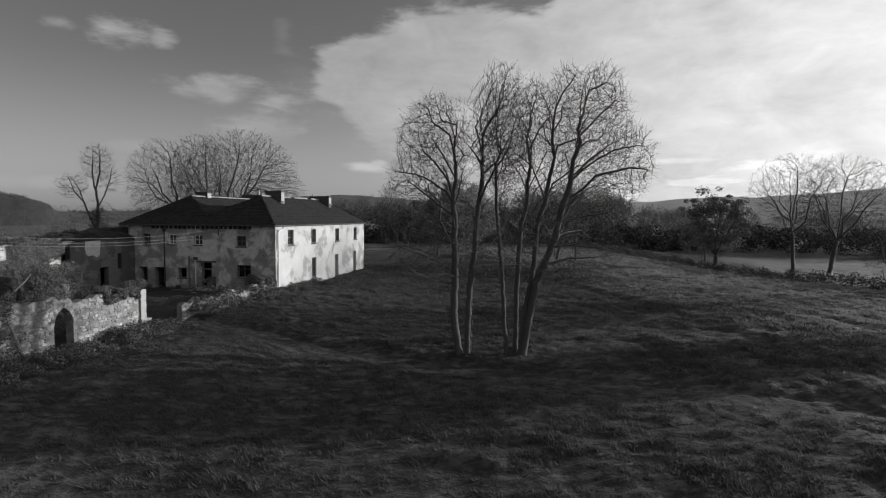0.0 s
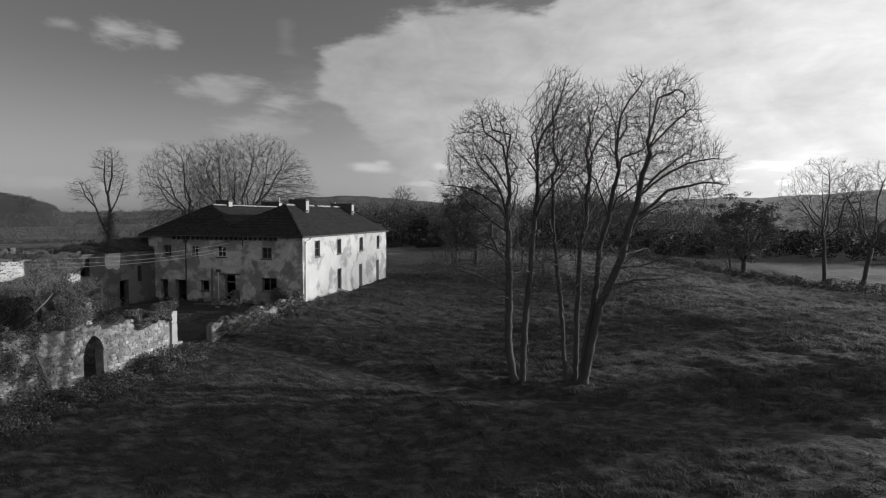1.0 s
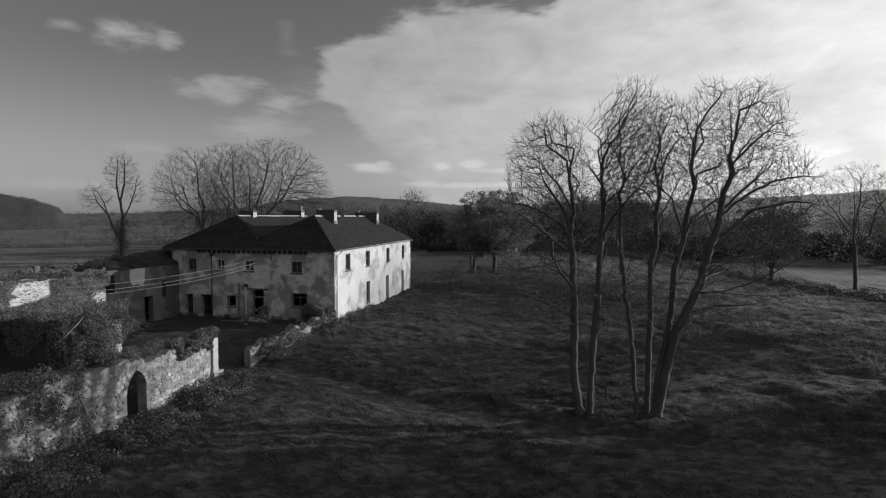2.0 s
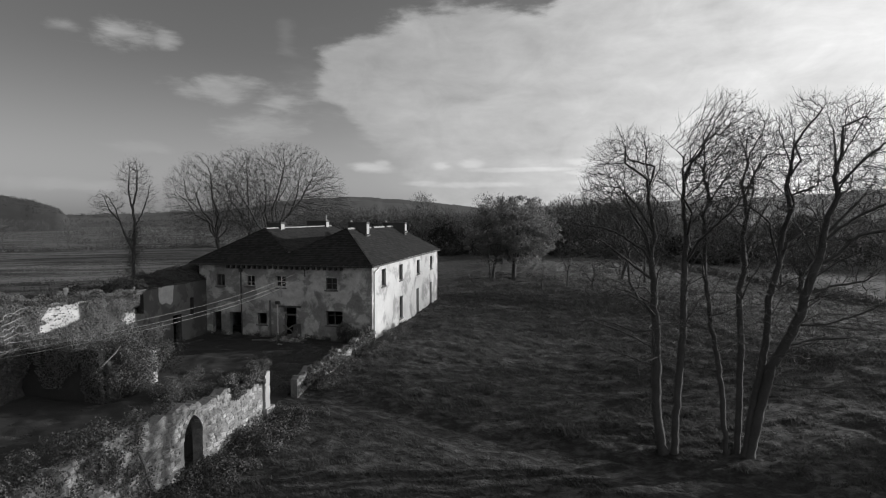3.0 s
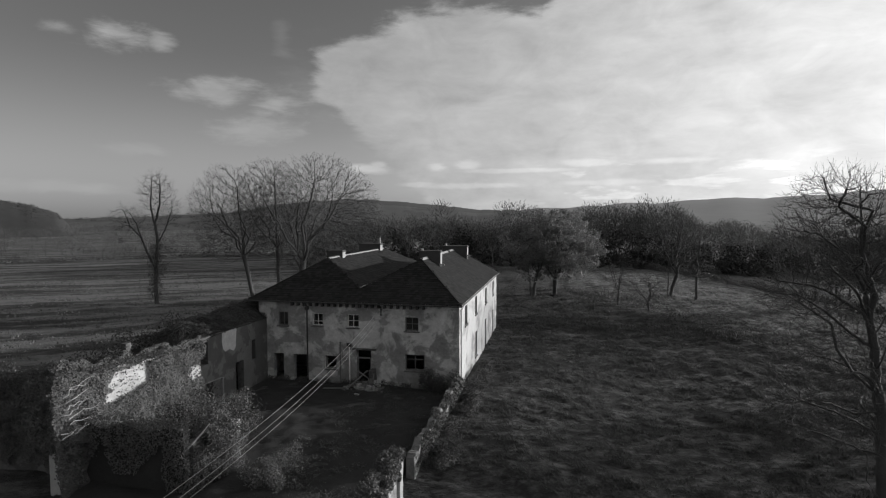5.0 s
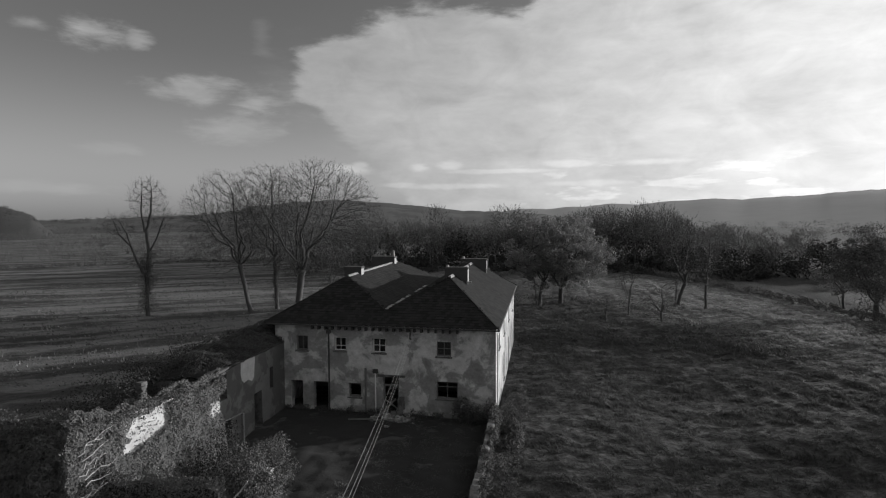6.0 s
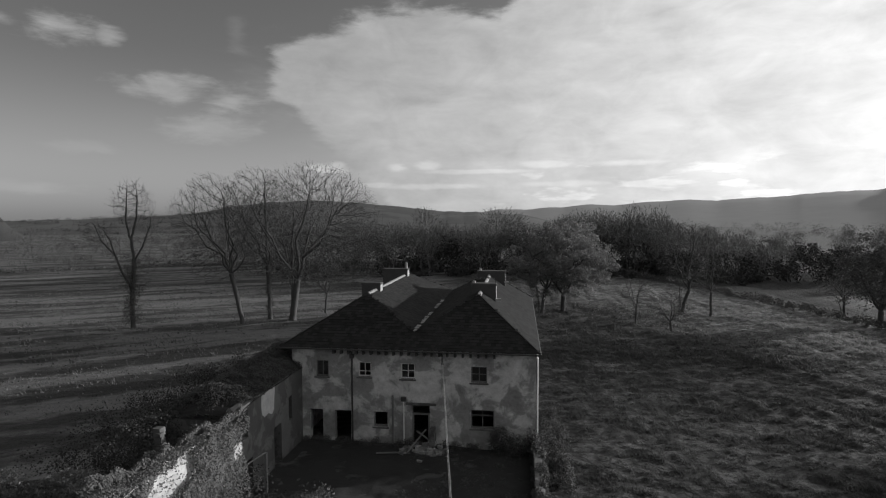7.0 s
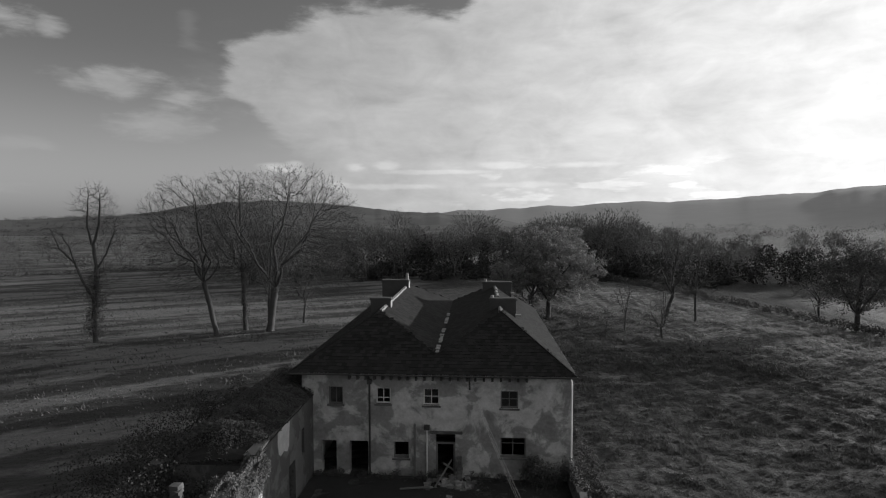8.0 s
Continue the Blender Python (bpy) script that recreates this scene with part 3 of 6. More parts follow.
    plant("bare_tree", colonise(11, a, pa, heart=(-0.5, 0, 7.0), **opts), (-7.42, 31.3), "leafless two-stemmed ash tree standing in the pasture", "trees in the pasture", girth=1.08)
    plant("bare_tree", colonise(12, b, pb, heart=(1.5, 0, 7.0), **opts), (-4.6, 31.5), "leafless ash tree of four tall stems from one base", "trees in the pasture", seed=2, girth=1.08)


main_trees()


# ------------------------------------------------------------------ the house
HX0, HX1, HY0, HY1, HZ, EAVE = -42.03, -26.91, 45.08, 67.6, 0.9, 7.27
THICK = 0.5


def pierced(u0, u1, z0, z1, holes, place, depth):
    """A wall with openings right through it. place(u, w, z) gives the point at u along, w inwards."""
    s = Shape()
    us = sorted({u0, u1, *(h[0] for h in holes), *(h[1] for h in holes)})
    zs = sorted({z0, z1, *(h[2] for h in holes), *(h[3] for h in holes)})
    solid = lambda a, b: 0 <= a < len(us) - 1 and 0 <= b < len(zs) - 1 and not any(
        h[0] <= us[a] and us[a + 1] <= h[1] and h[2] <= zs[b] and zs[b + 1] <= h[3] for h in holes)
    for a in range(len(us) - 1):
        for b in range(len(zs) - 1):
            if not solid(a, b):
                continue
            p, q, r, t = us[a], us[a + 1], zs[b], zs[b + 1]
            s.poly(place(p, 0, r), place(q, 0, r), place(q, 0, t), place(p, 0, t))
            s.poly(place(p, depth, t), place(q, depth, t), place(q, depth, r), place(p, depth, r))
            for da, db, e in ((-1, 0, ((p, r), (p, t))), (1, 0, ((q, t), (q, r))), (0, -1, ((q, r), (p, r))), (0, 1, ((p, t), (q, t)))):
                if not solid(a + da, b + db):
                    (m, n), (o, w) = e
                    s.poly(place(m, 0, n), place(o, 0, w), place(o, depth, w), place(m, depth, n))
    return s


front = lambda u, w, z: (u, HY0 + w, z)
east = lambda u, w, z: (HX1 - w, u, z)
west = lambda u, w, z: (HX0 + w, u, z)
back = lambda u, w, z: (u, HY1 - w, z)

UPPER = [(-40.5, -39.67, 5.32, 6.33), (-37.78, -36.95, 5.38, 6.3), (-35.1, -34.2, 5.34, 6.3), (-30.78, -29.8, 5.26, 6.24)]
LOWER = [(-40.93, -40.07, 0.9, 3.23), (-39.32, -38.25, 0.9, 3.23), (-36.8, -35.92, 2.28, 3.23), (-34.4, -33.3, 0.9, 3.75), (-30.79, -29.37, 2.45, 3.6)]
SIDE_UP = [(47.4, 48.5, 5.3, 6.75), (52.3, 53.4, 5.25, 6.7), (58.4, 59.5, 5.2, 6.65), (64.0, 65.0, 5.2, 6.65)]
SIDE_LOW = [(52.4, 53.4, 1.75, 3.8), (58.2, 59.25, 0.9, 3.75), (63.8, 64.8, 0.9, 3.75)]

house = thing("house", (-34.5, 56.3, HZ), "derelict two-storey limewashed farmhouse with a double slate roof", "house")
part("front_wall", pierced(HX0, HX1 - 0.003, HZ, EAVE, UPPER + LOWER, front, THICK), M_PLASTER, house, "damp-stained flaking limewash")
part("east_wall", pierced(HY0 + THICK, HY1 - THICK, HZ, EAVE, SIDE_UP + SIDE_LOW, east, THICK), M_PLASTER_SUN, house, "sunlit whitewashed wall")
part("west_wall", pierced(HY0 + THICK, HY1 - THICK, HZ, EAVE, [], west, THICK), M_PLASTER, house)
part("back_wall", pierced(HX0, HX1 - 0.003, HZ, EAVE, [], back, THICK), M_PLASTER, house)
s = Shape()
s.box((HX0 + THICK, HY0 + THICK, 4.3), (HX1 - THICK, HY1 - THICK, 4.5))
s.box((HX0 + THICK, HY0 + THICK, HZ + 0.1), (HX1 - THICK, HY1 - THICK, HZ + 0.3))
s.box((HX0 + THICK, HY0 + 5.2, HZ + 0.3), (HX1 - THICK, HY0 + 5.4, 4.3))
s.box((HX0 + THICK, HY0 + 5.2, 4.5), (HX1 - THICK, HY0 + 5.4, EAVE))
part("inner_floor", s, M_DARKROOM, house)


def window(opening, place, bars_u, bars_z, depth=0.16, pane=True, frame_mat=None, sill=True, blind=None):
    """A sash or casement in its opening: frame, bars, panes and sill."""
    u0, u1, z0, z1 = opening
    frame_mat = frame_mat or M_WOOD
    e = 0.07
    s = Shape()
    for w in (depth, depth + 0.07):
        s.v += [place(u, w, z) for u, z in ((u0, z0), (u1, z0), (u1, z1), (u0, z1), (u0 + e, z0 + e), (u1 - e, z0 + e), (u1 - e, z1 - e), (u0 + e, z1 - e))]
    for k in range(4):
        n = (k + 1) % 4
        s.f += [(k, n, n + 4, k + 4), (k + 8, k + 12, n + 12, n + 8), (k + 4, n + 4, n + 12, k + 12), (n, k, k + 8, n + 8)]
    w = part("window", s, frame_mat, house)

    def bar(a, b, c, d, w0, w1):
        p = Shape()
        q = [place(a, w0, c), place(b, w0, c), place(b, w1, c), place(a, w1, c)]
        p.hexa(q + [place(a, w0, d), place(b, w0, d), place(b, w1, d), place(a, w1, d)])
        part("glazing_bar", p, frame_mat, w)
    for f in bars_u:
        c = u0 + (u1 - u0) * f
        bar(c - 0.022, c + 0.022, z0 + e, z1 - e, depth + 0.01, depth + 0.06)
    for f in bars_z:
        c = z0 + (z1 - z0) * f
        bar(u0 + e, u1 - e, c - 0.02, c + 0.02, depth + 0.015, depth + 0.055)
    if pane:
        us, zs = [0, *bars_u, 1], [0, *bars_z, 1]
        for i in range(len(us) - 1):
            for j in range(len(zs) - 1):
                if (i * 7 + j * 5 + int(abs(u0) * 10)) % 4 == 0 and blind is None:
                    continue
                p = Shape()
                a, b = u0 + (u1 - u0) * us[i] + 0.02, u0 + (u1 - u0) * us[i + 1] - 0.02
                c, d = z0 + (z1 - z0) * zs[j] + 0.02, z0 + (z1 - z0) * zs[j + 1] - 0.02
                p.poly(place(a, depth + 0.035, c), place(b, depth + 0.035, c), place(b, depth + 0.035, d), place(a, depth + 0.035, d))
                part("pane", p, M_GLASS, w)
    if blind:
        p = Shape()
        for i, (a, b, c, d) in enumerate(blind):
            a, b = u0 + (u1 - u0) * a, u0 + (u1 - u0) * b
            c, d = z0 + (z1 - z0) * c, z0 + (z1 - z0) * d
            w0 = depth + 0.09 + 0.004 * i
            q = [place(a, w0, c), place(b, w0, c), place(b, w0 + 0.02, c), place(a, w0 + 0.02, c)]
            p.hexa(q + [place(a, w0, d), place(b, w0, d), place(b, w0 + 0.02, d), place(a, w0 + 0.02, d)])
        part("board", p, M_RENDER, w, "pale boarding behind the glass")
    if sill:
        p = Shape()
        q = [place(u0 - 0.08, -0.07, z0 - 0.09), place(u1 + 0.08, -0.07, z0 - 0.09), place(u1 + 0.08, depth, z0 - 0.09), place(u0 - 0.08, depth, z0 - 0.09)]
        p.hexa(q + [place(u0 - 0.08, -0.06, z0 - 0.01), place(u1 + 0.08, -0.06, z0 - 0.01), place(u1 + 0.08, depth, z0 + 0.01), place(u0 - 0.08, depth, z0 + 0.01)])
        part("sill", p, M_RENDER, w)
    return w


window(UPPER[0], front, (0.5,), (), blind=[(0.08, 0.48, 0.06, 0.95), (0.54, 0.92, 0.06, 0.95)])
window(UPPER[1], front, (0.5,), (0.35,), frame_mat=M_PAINT)
window(UPPER[2], front, (0.5,), (0.5,), frame_mat=M_PAINT, blind=[(0.05, 0.46, 0.0, 0.9), (0.3, 0.95, 0.35, 0.75)])
window(UPPER[3], front, (0.5,), (0.5,), blind=[(0.04, 0.96, 0.02, 0.98)])
window(LOWER[2], front, (), (), pane=False)
window(LOWER[4], front, (0.5, ), (0.68,), pane=False)
for o in SIDE_UP:
    window(o, east, (0.5,), (0.5,))
window(SIDE_LOW[0], east, (0.5,), (0.5,))


def door_leaf(opening, place, depth=0.3):
    u0, u1, z0, z1 = opening
    s = Shape()
    q = [place(u0, depth + 0.04, z0), place(u1, depth + 0.04, z0), place(u1, depth + 0.07, z0), place(u0, depth + 0.07, z0)]
    s.hexa(q + [place(u0, depth + 0.04, z1), place(u1, depth + 0.04, z1), place(u1, depth + 0.07, z1), place(u0, depth + 0.07, z1)])
    leaf = part("door", s, M_WOOD, house, "boarded wooden door")
    n = 6
    for i in range(n):
        s = Shape()
        a, b = u0 + (u1 - u0) * i / n + 0.005, u0 + (u1 - u0) * (i + 1) / n - 0.005
        q = [place(a, depth, z0), place(b, depth, z0), place(b, depth + 0.04, z0), place(a, depth + 0.04, z0)]
        s.hexa(q + [place(a, depth, z1), place(b, depth, z1), place(b, depth + 0.04, z1), place(a, depth + 0.04, z1)])
        part("plank", s, M_WOOD, leaf)


for o in SIDE_LOW[1:]:
    door_leaf(o, east)
s = Shape()
s.box((-34.4, HY0 + 0.14, 3.1), (-33.3, HY0 + 0.24, 3.2))
s.box((-33.42, HY0 + 0.14, 0.95), (-33.3, HY0 + 0.24, 3.1))
s.box((-34.4, HY0 + 0.14, 0.95), (-34.3, HY0 + 0.24, 3.1))
part("door_frame", s, M_WOOD, house)
s = Shape()
s.box((-34.75, HY0 - 0.1, 3.76), (-32.9, HY0 + 0.02, 3.9))
part("lintel", s, M_RENDER, house)

# roof: two hipped ranges side by side with a valley between
OV = 0.45
RX0, RX1, RY0, RY1 = HX0 - 0.6, HX1 + 0.22, HY0 - OV, HY1 + 0.3
RL, RR, VX, RIDGE, VZ, EZ = -38.2, -30.6, -34.4, 10.0, 8.05, 7.22
AP0, AP1 = 49.1, 63.3
slope_y = (RIDGE - EZ) / (AP0 - RY0)
VY0, VY1 = RY0 + (VZ - EZ) / slope_y, RY1 - (VZ - EZ) / slope_y
c00, c10, c01, c11 = Vector((RX0, RY0, EZ)), Vector((RX1, RY0, EZ)), Vector((RX0, RY1, EZ)), Vector((RX1, RY1, EZ))
l0, l1, r0, r1 = Vector((RL, AP0, RIDGE)), Vector((RL, AP1, RIDGE)), Vector((RR, AP0, RIDGE)), Vector((RR, AP1, RIDGE))
v0, v1 = Vector((VX, VY0, VZ)), Vector((VX, VY1, VZ))
PLANES = [[c00, c10, r0, v0, l0], [c01, c00, l0, l1], [c10, c11, r1, r0], [l0, v0, v1, l1], [v0, r0, r1, v1], [c11, c01, l1, v1, r1]]
s = Shape()
for pl in PLANES:
    s.poly(*pl)
s.poly(c00, c01, c11, c10)
roof = part("roof", s, M_SLATE, house, "dark slate roof with two hipped ranges")


def slates():
    """Courses of slates over every slope, each slate a little askew."""
    rng = random.Random(3)
    s = Shape()
    for pl in PLANES:
        n = (pl[1] - pl[0]).cross(pl[2] - pl[0]).normalized()
        if n.z < 0:
            n = -n
        up = (Vector((0, 0, 1)) - n * n.z).normalized()
        u = up.cross(n)
        o = pl[0]
        flat = [((p - o).dot(u), (p - o).dot(up)) for p in pl]

        def inside(a, b):
            odd = False
            for (x0, y0), (x1, y1) in zip(flat, flat[1:] + flat[:1]):
                if (y0 > b) != (y1 > b) and a < (x1 - x0) * (b - y0) / (y1 - y0) + x0:
                    odd = not odd
            return odd
        lo_u, hi_u = min(p[0] for p in flat), max(p[0] for p in flat)
        hi_v = max(p[1] for p in flat)
        row, v = 0, min(p[1] for p in flat)
        while v < hi_v:
            a = lo_u + (row % 2) * 0.15
            while a < hi_u:
                if inside(a + 0.14, v + 0.13) and rng.random() > 0.012:
                    lift = rng.uniform(0.02, 0.045)
                    skew = rng.uniform(-0.012, 0.012)
                    q = lambda i, j, h: o + u * (a + i) + up * (v + j) + n * h
                    p0, p1 = q(0.005, skew, lift), q(0.285, skew, lift + rng.uniform(-0.006, 0.006))
                    p2, p3 = q(0.285, 0.30, 0.014), q(0.005, 0.30, 0.014)
                    s.poly(p0, p1, p2, p3)
                    s.poly(q(0.005, skew, 0.0), q(0.285, skew, 0.0), p1, p0)
                a += 0.29
            v += 0.255
            row += 1
    return s


tagged(part("slating", slates(), M_SLATE, roof), kind="stuff")
s = Shape()
for a, b in ((l0, l1), (r0, r1)):
    y = a.y
    k = 0
    while y < b.y - 0.4:
        if k % 9 not in (4, 5) or a is l0:
            x, z = a.x, a.z
            s = Shape()
            s.hexa([(x - 0.16, y, z - 0.07), (x + 0.16, y, z - 0.07), (x + 0.16, y + 0.43, z - 0.07), (x - 0.16, y + 0.43, z - 0.07),
                    (x - 0.05, y, z + 0.08), (x + 0.05, y, z + 0.08), (x + 0.05, y + 0.43, z + 0.085), (x - 0.05, y + 0.43, z + 0.085)])
            part("ridge_tile", s, M_RIDGE, roof)
        y += 0.45
        k += 1
rng = random.Random(8)
y = VY0 + 0.2
while y < VY1 - 8:
    if rng.random() < 0.8:
        s = Shape()
        s.box((VX - 0.14, y, VZ + 0.02), (VX + 0.12, y + 0.5, VZ + 0.10), 0.03, rng)
        part("mortar_lump", s, M_RIDGE, roof)
    y += 0.62
for a, b in ((c00, l0), (c10, r0), (c01, l1), (c11, r1)):
    s = Shape()
    s.tube([a + Vector((0, 0, 0.02)), b + Vector((0, 0, 0.02))], 0.06, 5)
    part("hip", s, M_SLATE, roof)


def chimney(x0, x1, y0, y1, top, pots=()):
    s = Shape()
    s.box((x0, y0, 8.6), (x1, y1, top - 0.16))
    s.box((x0 - 0.06, y0 - 0.06, top - 0.16), (x1 + 0.06, y1 + 0.06, top - 0.05))
    s.box((x0 - 0.02, y0 - 0.02, top - 0.05), (x1 + 0.02, y1 + 0.02, top))
    c = part("chimney", s, M_BRICK, house, "rendered chimney stack")
    p = Shape()
    p.box((x1 + 0.003, y0 + 0.02, 9.3), (x1 + 0.03, y1 - 0.02, top - 0.17))
    part("flashing", p, M_DRESSED, c, "pale mortar flashing")
    p = Shape()
    p.box((x1 - 0.05, y0 - 0.12, 9.36 + 0.1 * (x1 < -35)), (x1 + 0.35, y0 - 0.004, 9.5 + 0.1 * (x1 < -35)))
    part("flashing", p, M_DRESSED, c)
    for x, h in pots:
        p = Shape()
        ym = (y0 + y1) / 2
        p.tube([(x, ym, top - 0.02), (x, ym, top + h)], [0.13, 0.1], 8)
        part("chimney_pot", p, M_DRESSED, c)


chimney(-39.25, -37.9, 51.2, 51.85, 10.5)
chimney(-40.2, -37.95, 61.2, 61.95, 10.6, ((-38.1, 0.55),))
chimney(-31.25, -29.55, 51.1, 51.75, 10.55, ((-31.1, 0.15),))
chimney(-31.65, -29.2, 61.9, 62.6, 10.4, ((-31.4, 0.2),))
s = Shape()
s.tube([(-29.6, 51.4, 10.5), (-29.6, 51.4, 11.0)], 0.02, 5)
s.tube([(-31.0, 51.3, 10.9), (-29.5, 51.5, 10.95)], 0.015, 5)
for k in range(6):
    x = -30.9 + k * 0.25
    s.tube([(x, 51.0, 10.9), (x + 0.03, 51.7, 10.95)], 0.01, 4)
part("aerial", s, M_IRON, house, "bent television aerial")

# eaves: rafter ends, gutters, downpipes
s = Shape()
x = -39.3
while x < -29.3:
    s = Shape()
    s.box((x, RY0 + 0.12, 6.84), (x + 0.13, HY0 - 0.004, 7.2))
    part("rafter_end", s, M_IRON, house)
    x += 0.47
s = Shape()
s.tube([(RX0, RY0 - 0.03, 7.17), (RX1, RY0 - 0.03, 7.15)], 0.06, 6)
s.tube([(RX1 + 0.03, RY0, 7.15), (RX1 + 0.03, RY1, 7.12)], 0.06, 6)
part("gutter", s, M_IRON, house)
s = Shape()
s.tube([(-38.13, RY0 + 0.02, 7.1), (-38.13, HY0 - 0.1, 6.75), (-38.13, HY0 - 0.1, 1.2)], 0.055, 8)
s.box((-38.25, HY0 - 0.22, 6.55), (-38.01, HY0 - 0.02, 6.8))
part("downpipe", s, M_IRON, house, "black iron downpipe with hopper")
s = Shape()
s.tube([(-32.5, RY0 + 0.02, 7.1), (-32.5, HY0 - 0.1, 6.8), (-32.5, HY0 - 0.1, 6.3)], 0.05, 8)
part("downpipe", s, M_IRON, house, "broken stub of downpipe")
s = Shape()
s.tube([(HX1 + 0.1, 46.7, 7.1), (HX1 + 0.1, 46.3, 6.85), (HX1 + 0.1, 45.5, 6.7), (HX1 + 0.1, 45.4, 6.5), (HX1 + 0.1, 45.4, 1.2)], 0.055, 8)
part("downpipe", s, M_PAINT, house, "white downpipe at the corner")


# ------------------------------------------------------------------ ruined wing and yard walls
def strip_wall(name, ys, low, high, x0, x1, mat, parent, label="", along="y"):
    """A wall of upright strips between two uneven lines; low and high give heights along it."""
    s = Shape()
    P = (lambda u, w, z: (w, u, z)) if along == "y" else (lambda u, w, z: (u, w, z))
    for y in ys:
        s.v += [P(y, x0, low(y)), P(y, x1, low(y)), P(y, x1, high(y)), P(y, x0, high(y))]
    for i in range(len(ys) - 1):
        for k in range(4):
            a, b = 4 * i + k, 4 * i + (k + 1) % 4
            s.f.append((a, b, b + 4, a + 4) if along == "x" else (b, a, a + 4, b + 4))
    n = 4 * len(ys) - 4
    s.f += [(3, 2, 1, 0), (n, n + 1, n + 2, n + 3)]
    return part(name, s, mat, parent, label)


YARD = 1.0
wing = thing("ruined_wing", (-42.5, 40.0, YARD), "roofless rendered outbuilding wing joined to the farmhouse", "outbuilding")
wing_place = lambda u, w, z: (-41.4 - w, u, z)
part("yard_wall", pierced(36.9, HY0 - 0.01, 0.8, 5.9, [(41.0, 41.95, 0.8, 3.5), (37.25, 38.05, 4.2, 5.6), (43.0, 43.45, 3.2, 4.6), (37.4, 38.5, 0.8, 3.0)], wing_place, 0.5), M_RENDER, wing)
s = Shape()
edge = [(39.55, 5.86), (39.5, 5.2), (39.62, 4.75), (39.85, 4.55), (40.3, 4.62), (40.75, 4.4), (41.0, 4.6), (41.05, 5.1), (41.15, 5.86)]
s.v = [(-41.4 + w, y, z) for w in (-0.003, 0.022) for y, z in edge]
m = len(edge)
s.f = [tuple(range(m)), tuple(range(2 * m - 1, m - 1, -1))] + [(i, i + m, (i + 1) % m + m, (i + 1) % m) for i in range(m)]
part("plaster_patch", s, M_PALE, wing, "pale plaster left on the render")
s = Shape()
rng = random.Random(4)
ys = np.arange(36.9, 46.6, 0.35)
rows = []
for y in ys:
    k = 0.35 * math.sin(y * 1.9) + 0.25 * math.sin(y * 4.1) - 3.5 * float(fold(y, 38.8, 36.9))
    rows.append([(-41.35, y, 5.85 + 0.05 * k), (-42.3, y, 6.2 + 0.15 * k + 0.04 * (y - 38.4)), (-43.5, y, 6.4 + 0.2 * k + 0.07 * (y - 38.4)), (-44.8, y, 6.0 + 0.2 * k), (-46.2, y, 5.2 + 0.1 * k)])
for a, b in zip(rows, rows[1:]):
    for i in range(4):
        s.poly(a[i], a[i + 1], b[i + 1], b[i])
part("sagging_roof", s, M_SLATE, wing, "sagging mossy remains of the roof")
s = Shape()
s.box((-46.6, 36.9, 0.8), (-46.1, 46.5, 4.9))
s.box((-46.1, 46.0, 0.8), (-42.03, 46.5, 5.9))
s.box((-46.1, 36.9, 0.8), (-41.9, 37.4, 5.4))
part("rear_wall", s, M_RENDER, wing)
s = Shape()
s.tube([(-40.9, 37.0, 3.3), (-40.6, 38.2, 3.35)], 0.04, 5)
s.box((-40.65, 38.15, 1.0), (-40.5, 38.3, 3.35))
part("door_frame", s, M_WOOD, wing, "leaning timber door frame")

ruin = thing("ruined_barn", (-41.5, 33.0, YARD), "ruined barn wall under thick ivy with bright bare plaster", "ruin")
top = lambda y: float(np.interp(y, (27.4, 28.6, 29.6, 31, 33, 36.9), (6.5, 6.4, 6.05, 5.95, 5.9, 5.6))) + 0.1 * math.sin(y * 1.9) + 0.07 * math.sin(y * 4.3)
strip_wall("barn_wall", list(np.arange(27.3, 36.95, 0.4)) + [36.9], lambda y: 0.8, top, -41.6, -41.1, M_PALE, ruin)
strip_wall("gable_wall", list(np.arange(-46.6, -41.5, 0.4)) + [-41.55], lambda x: 3.9, lambda x: 6.1 + 0.12 * math.sin(x * 2.1), 28.92, 29.28, M_RENDER, ruin, along="x")
rng = random.Random(9)
for k in range(7):
    s = Shape()
    z = 5.55 + k * 0.16
    s.box((-42.6 + rng.uniform(0, .1), 32.5 + rng.uniform(0, .1), z), (-42.25, 32.85, z + 0.155), 0.035, rng)
    part("stone", s, M_RENDER, ruin)

shed = thing("ruined_shed", (-39.0, 29.0, YARD), "low roofless shed wall hung with ivy", "ruin")
strip_wall("shed_wall", list(np.arange(-41.6, -35.9, 0.35)), lambda x: 0.8, lambda x: 4.0 + 0.12 * math.sin(x * 2.7), 28.6, 29.0, M_SHADE_STONE, shed, along="x")
part("shed_wall", pierced(-47.0, -41.6, 0.8, 3.9, [(-44.6, -44.0, 2.3, 3.2)], lambda u, w, z: (u, 28.9 + w, z), 0.4), M_RENDER, shed)
s = Shape()
rng = random.Random(12)
z = 0.9
while z < 3.2:
    s.box((-36.3, 32.0, z), (-35.75, 32.5, z + 0.28), 0.03, rng)
    z += 0.29
part("gate_pillar", s, M_DRESSED, shed, "pale stone pillar")
strip_wall("shed_wall", list(np.arange(29.0, 32.1, 0.35)), lambda y: 0.8, lambda y: 3.4 - 0.1 * (y - 29), -36.25, -35.85, M_RENDER, shed)


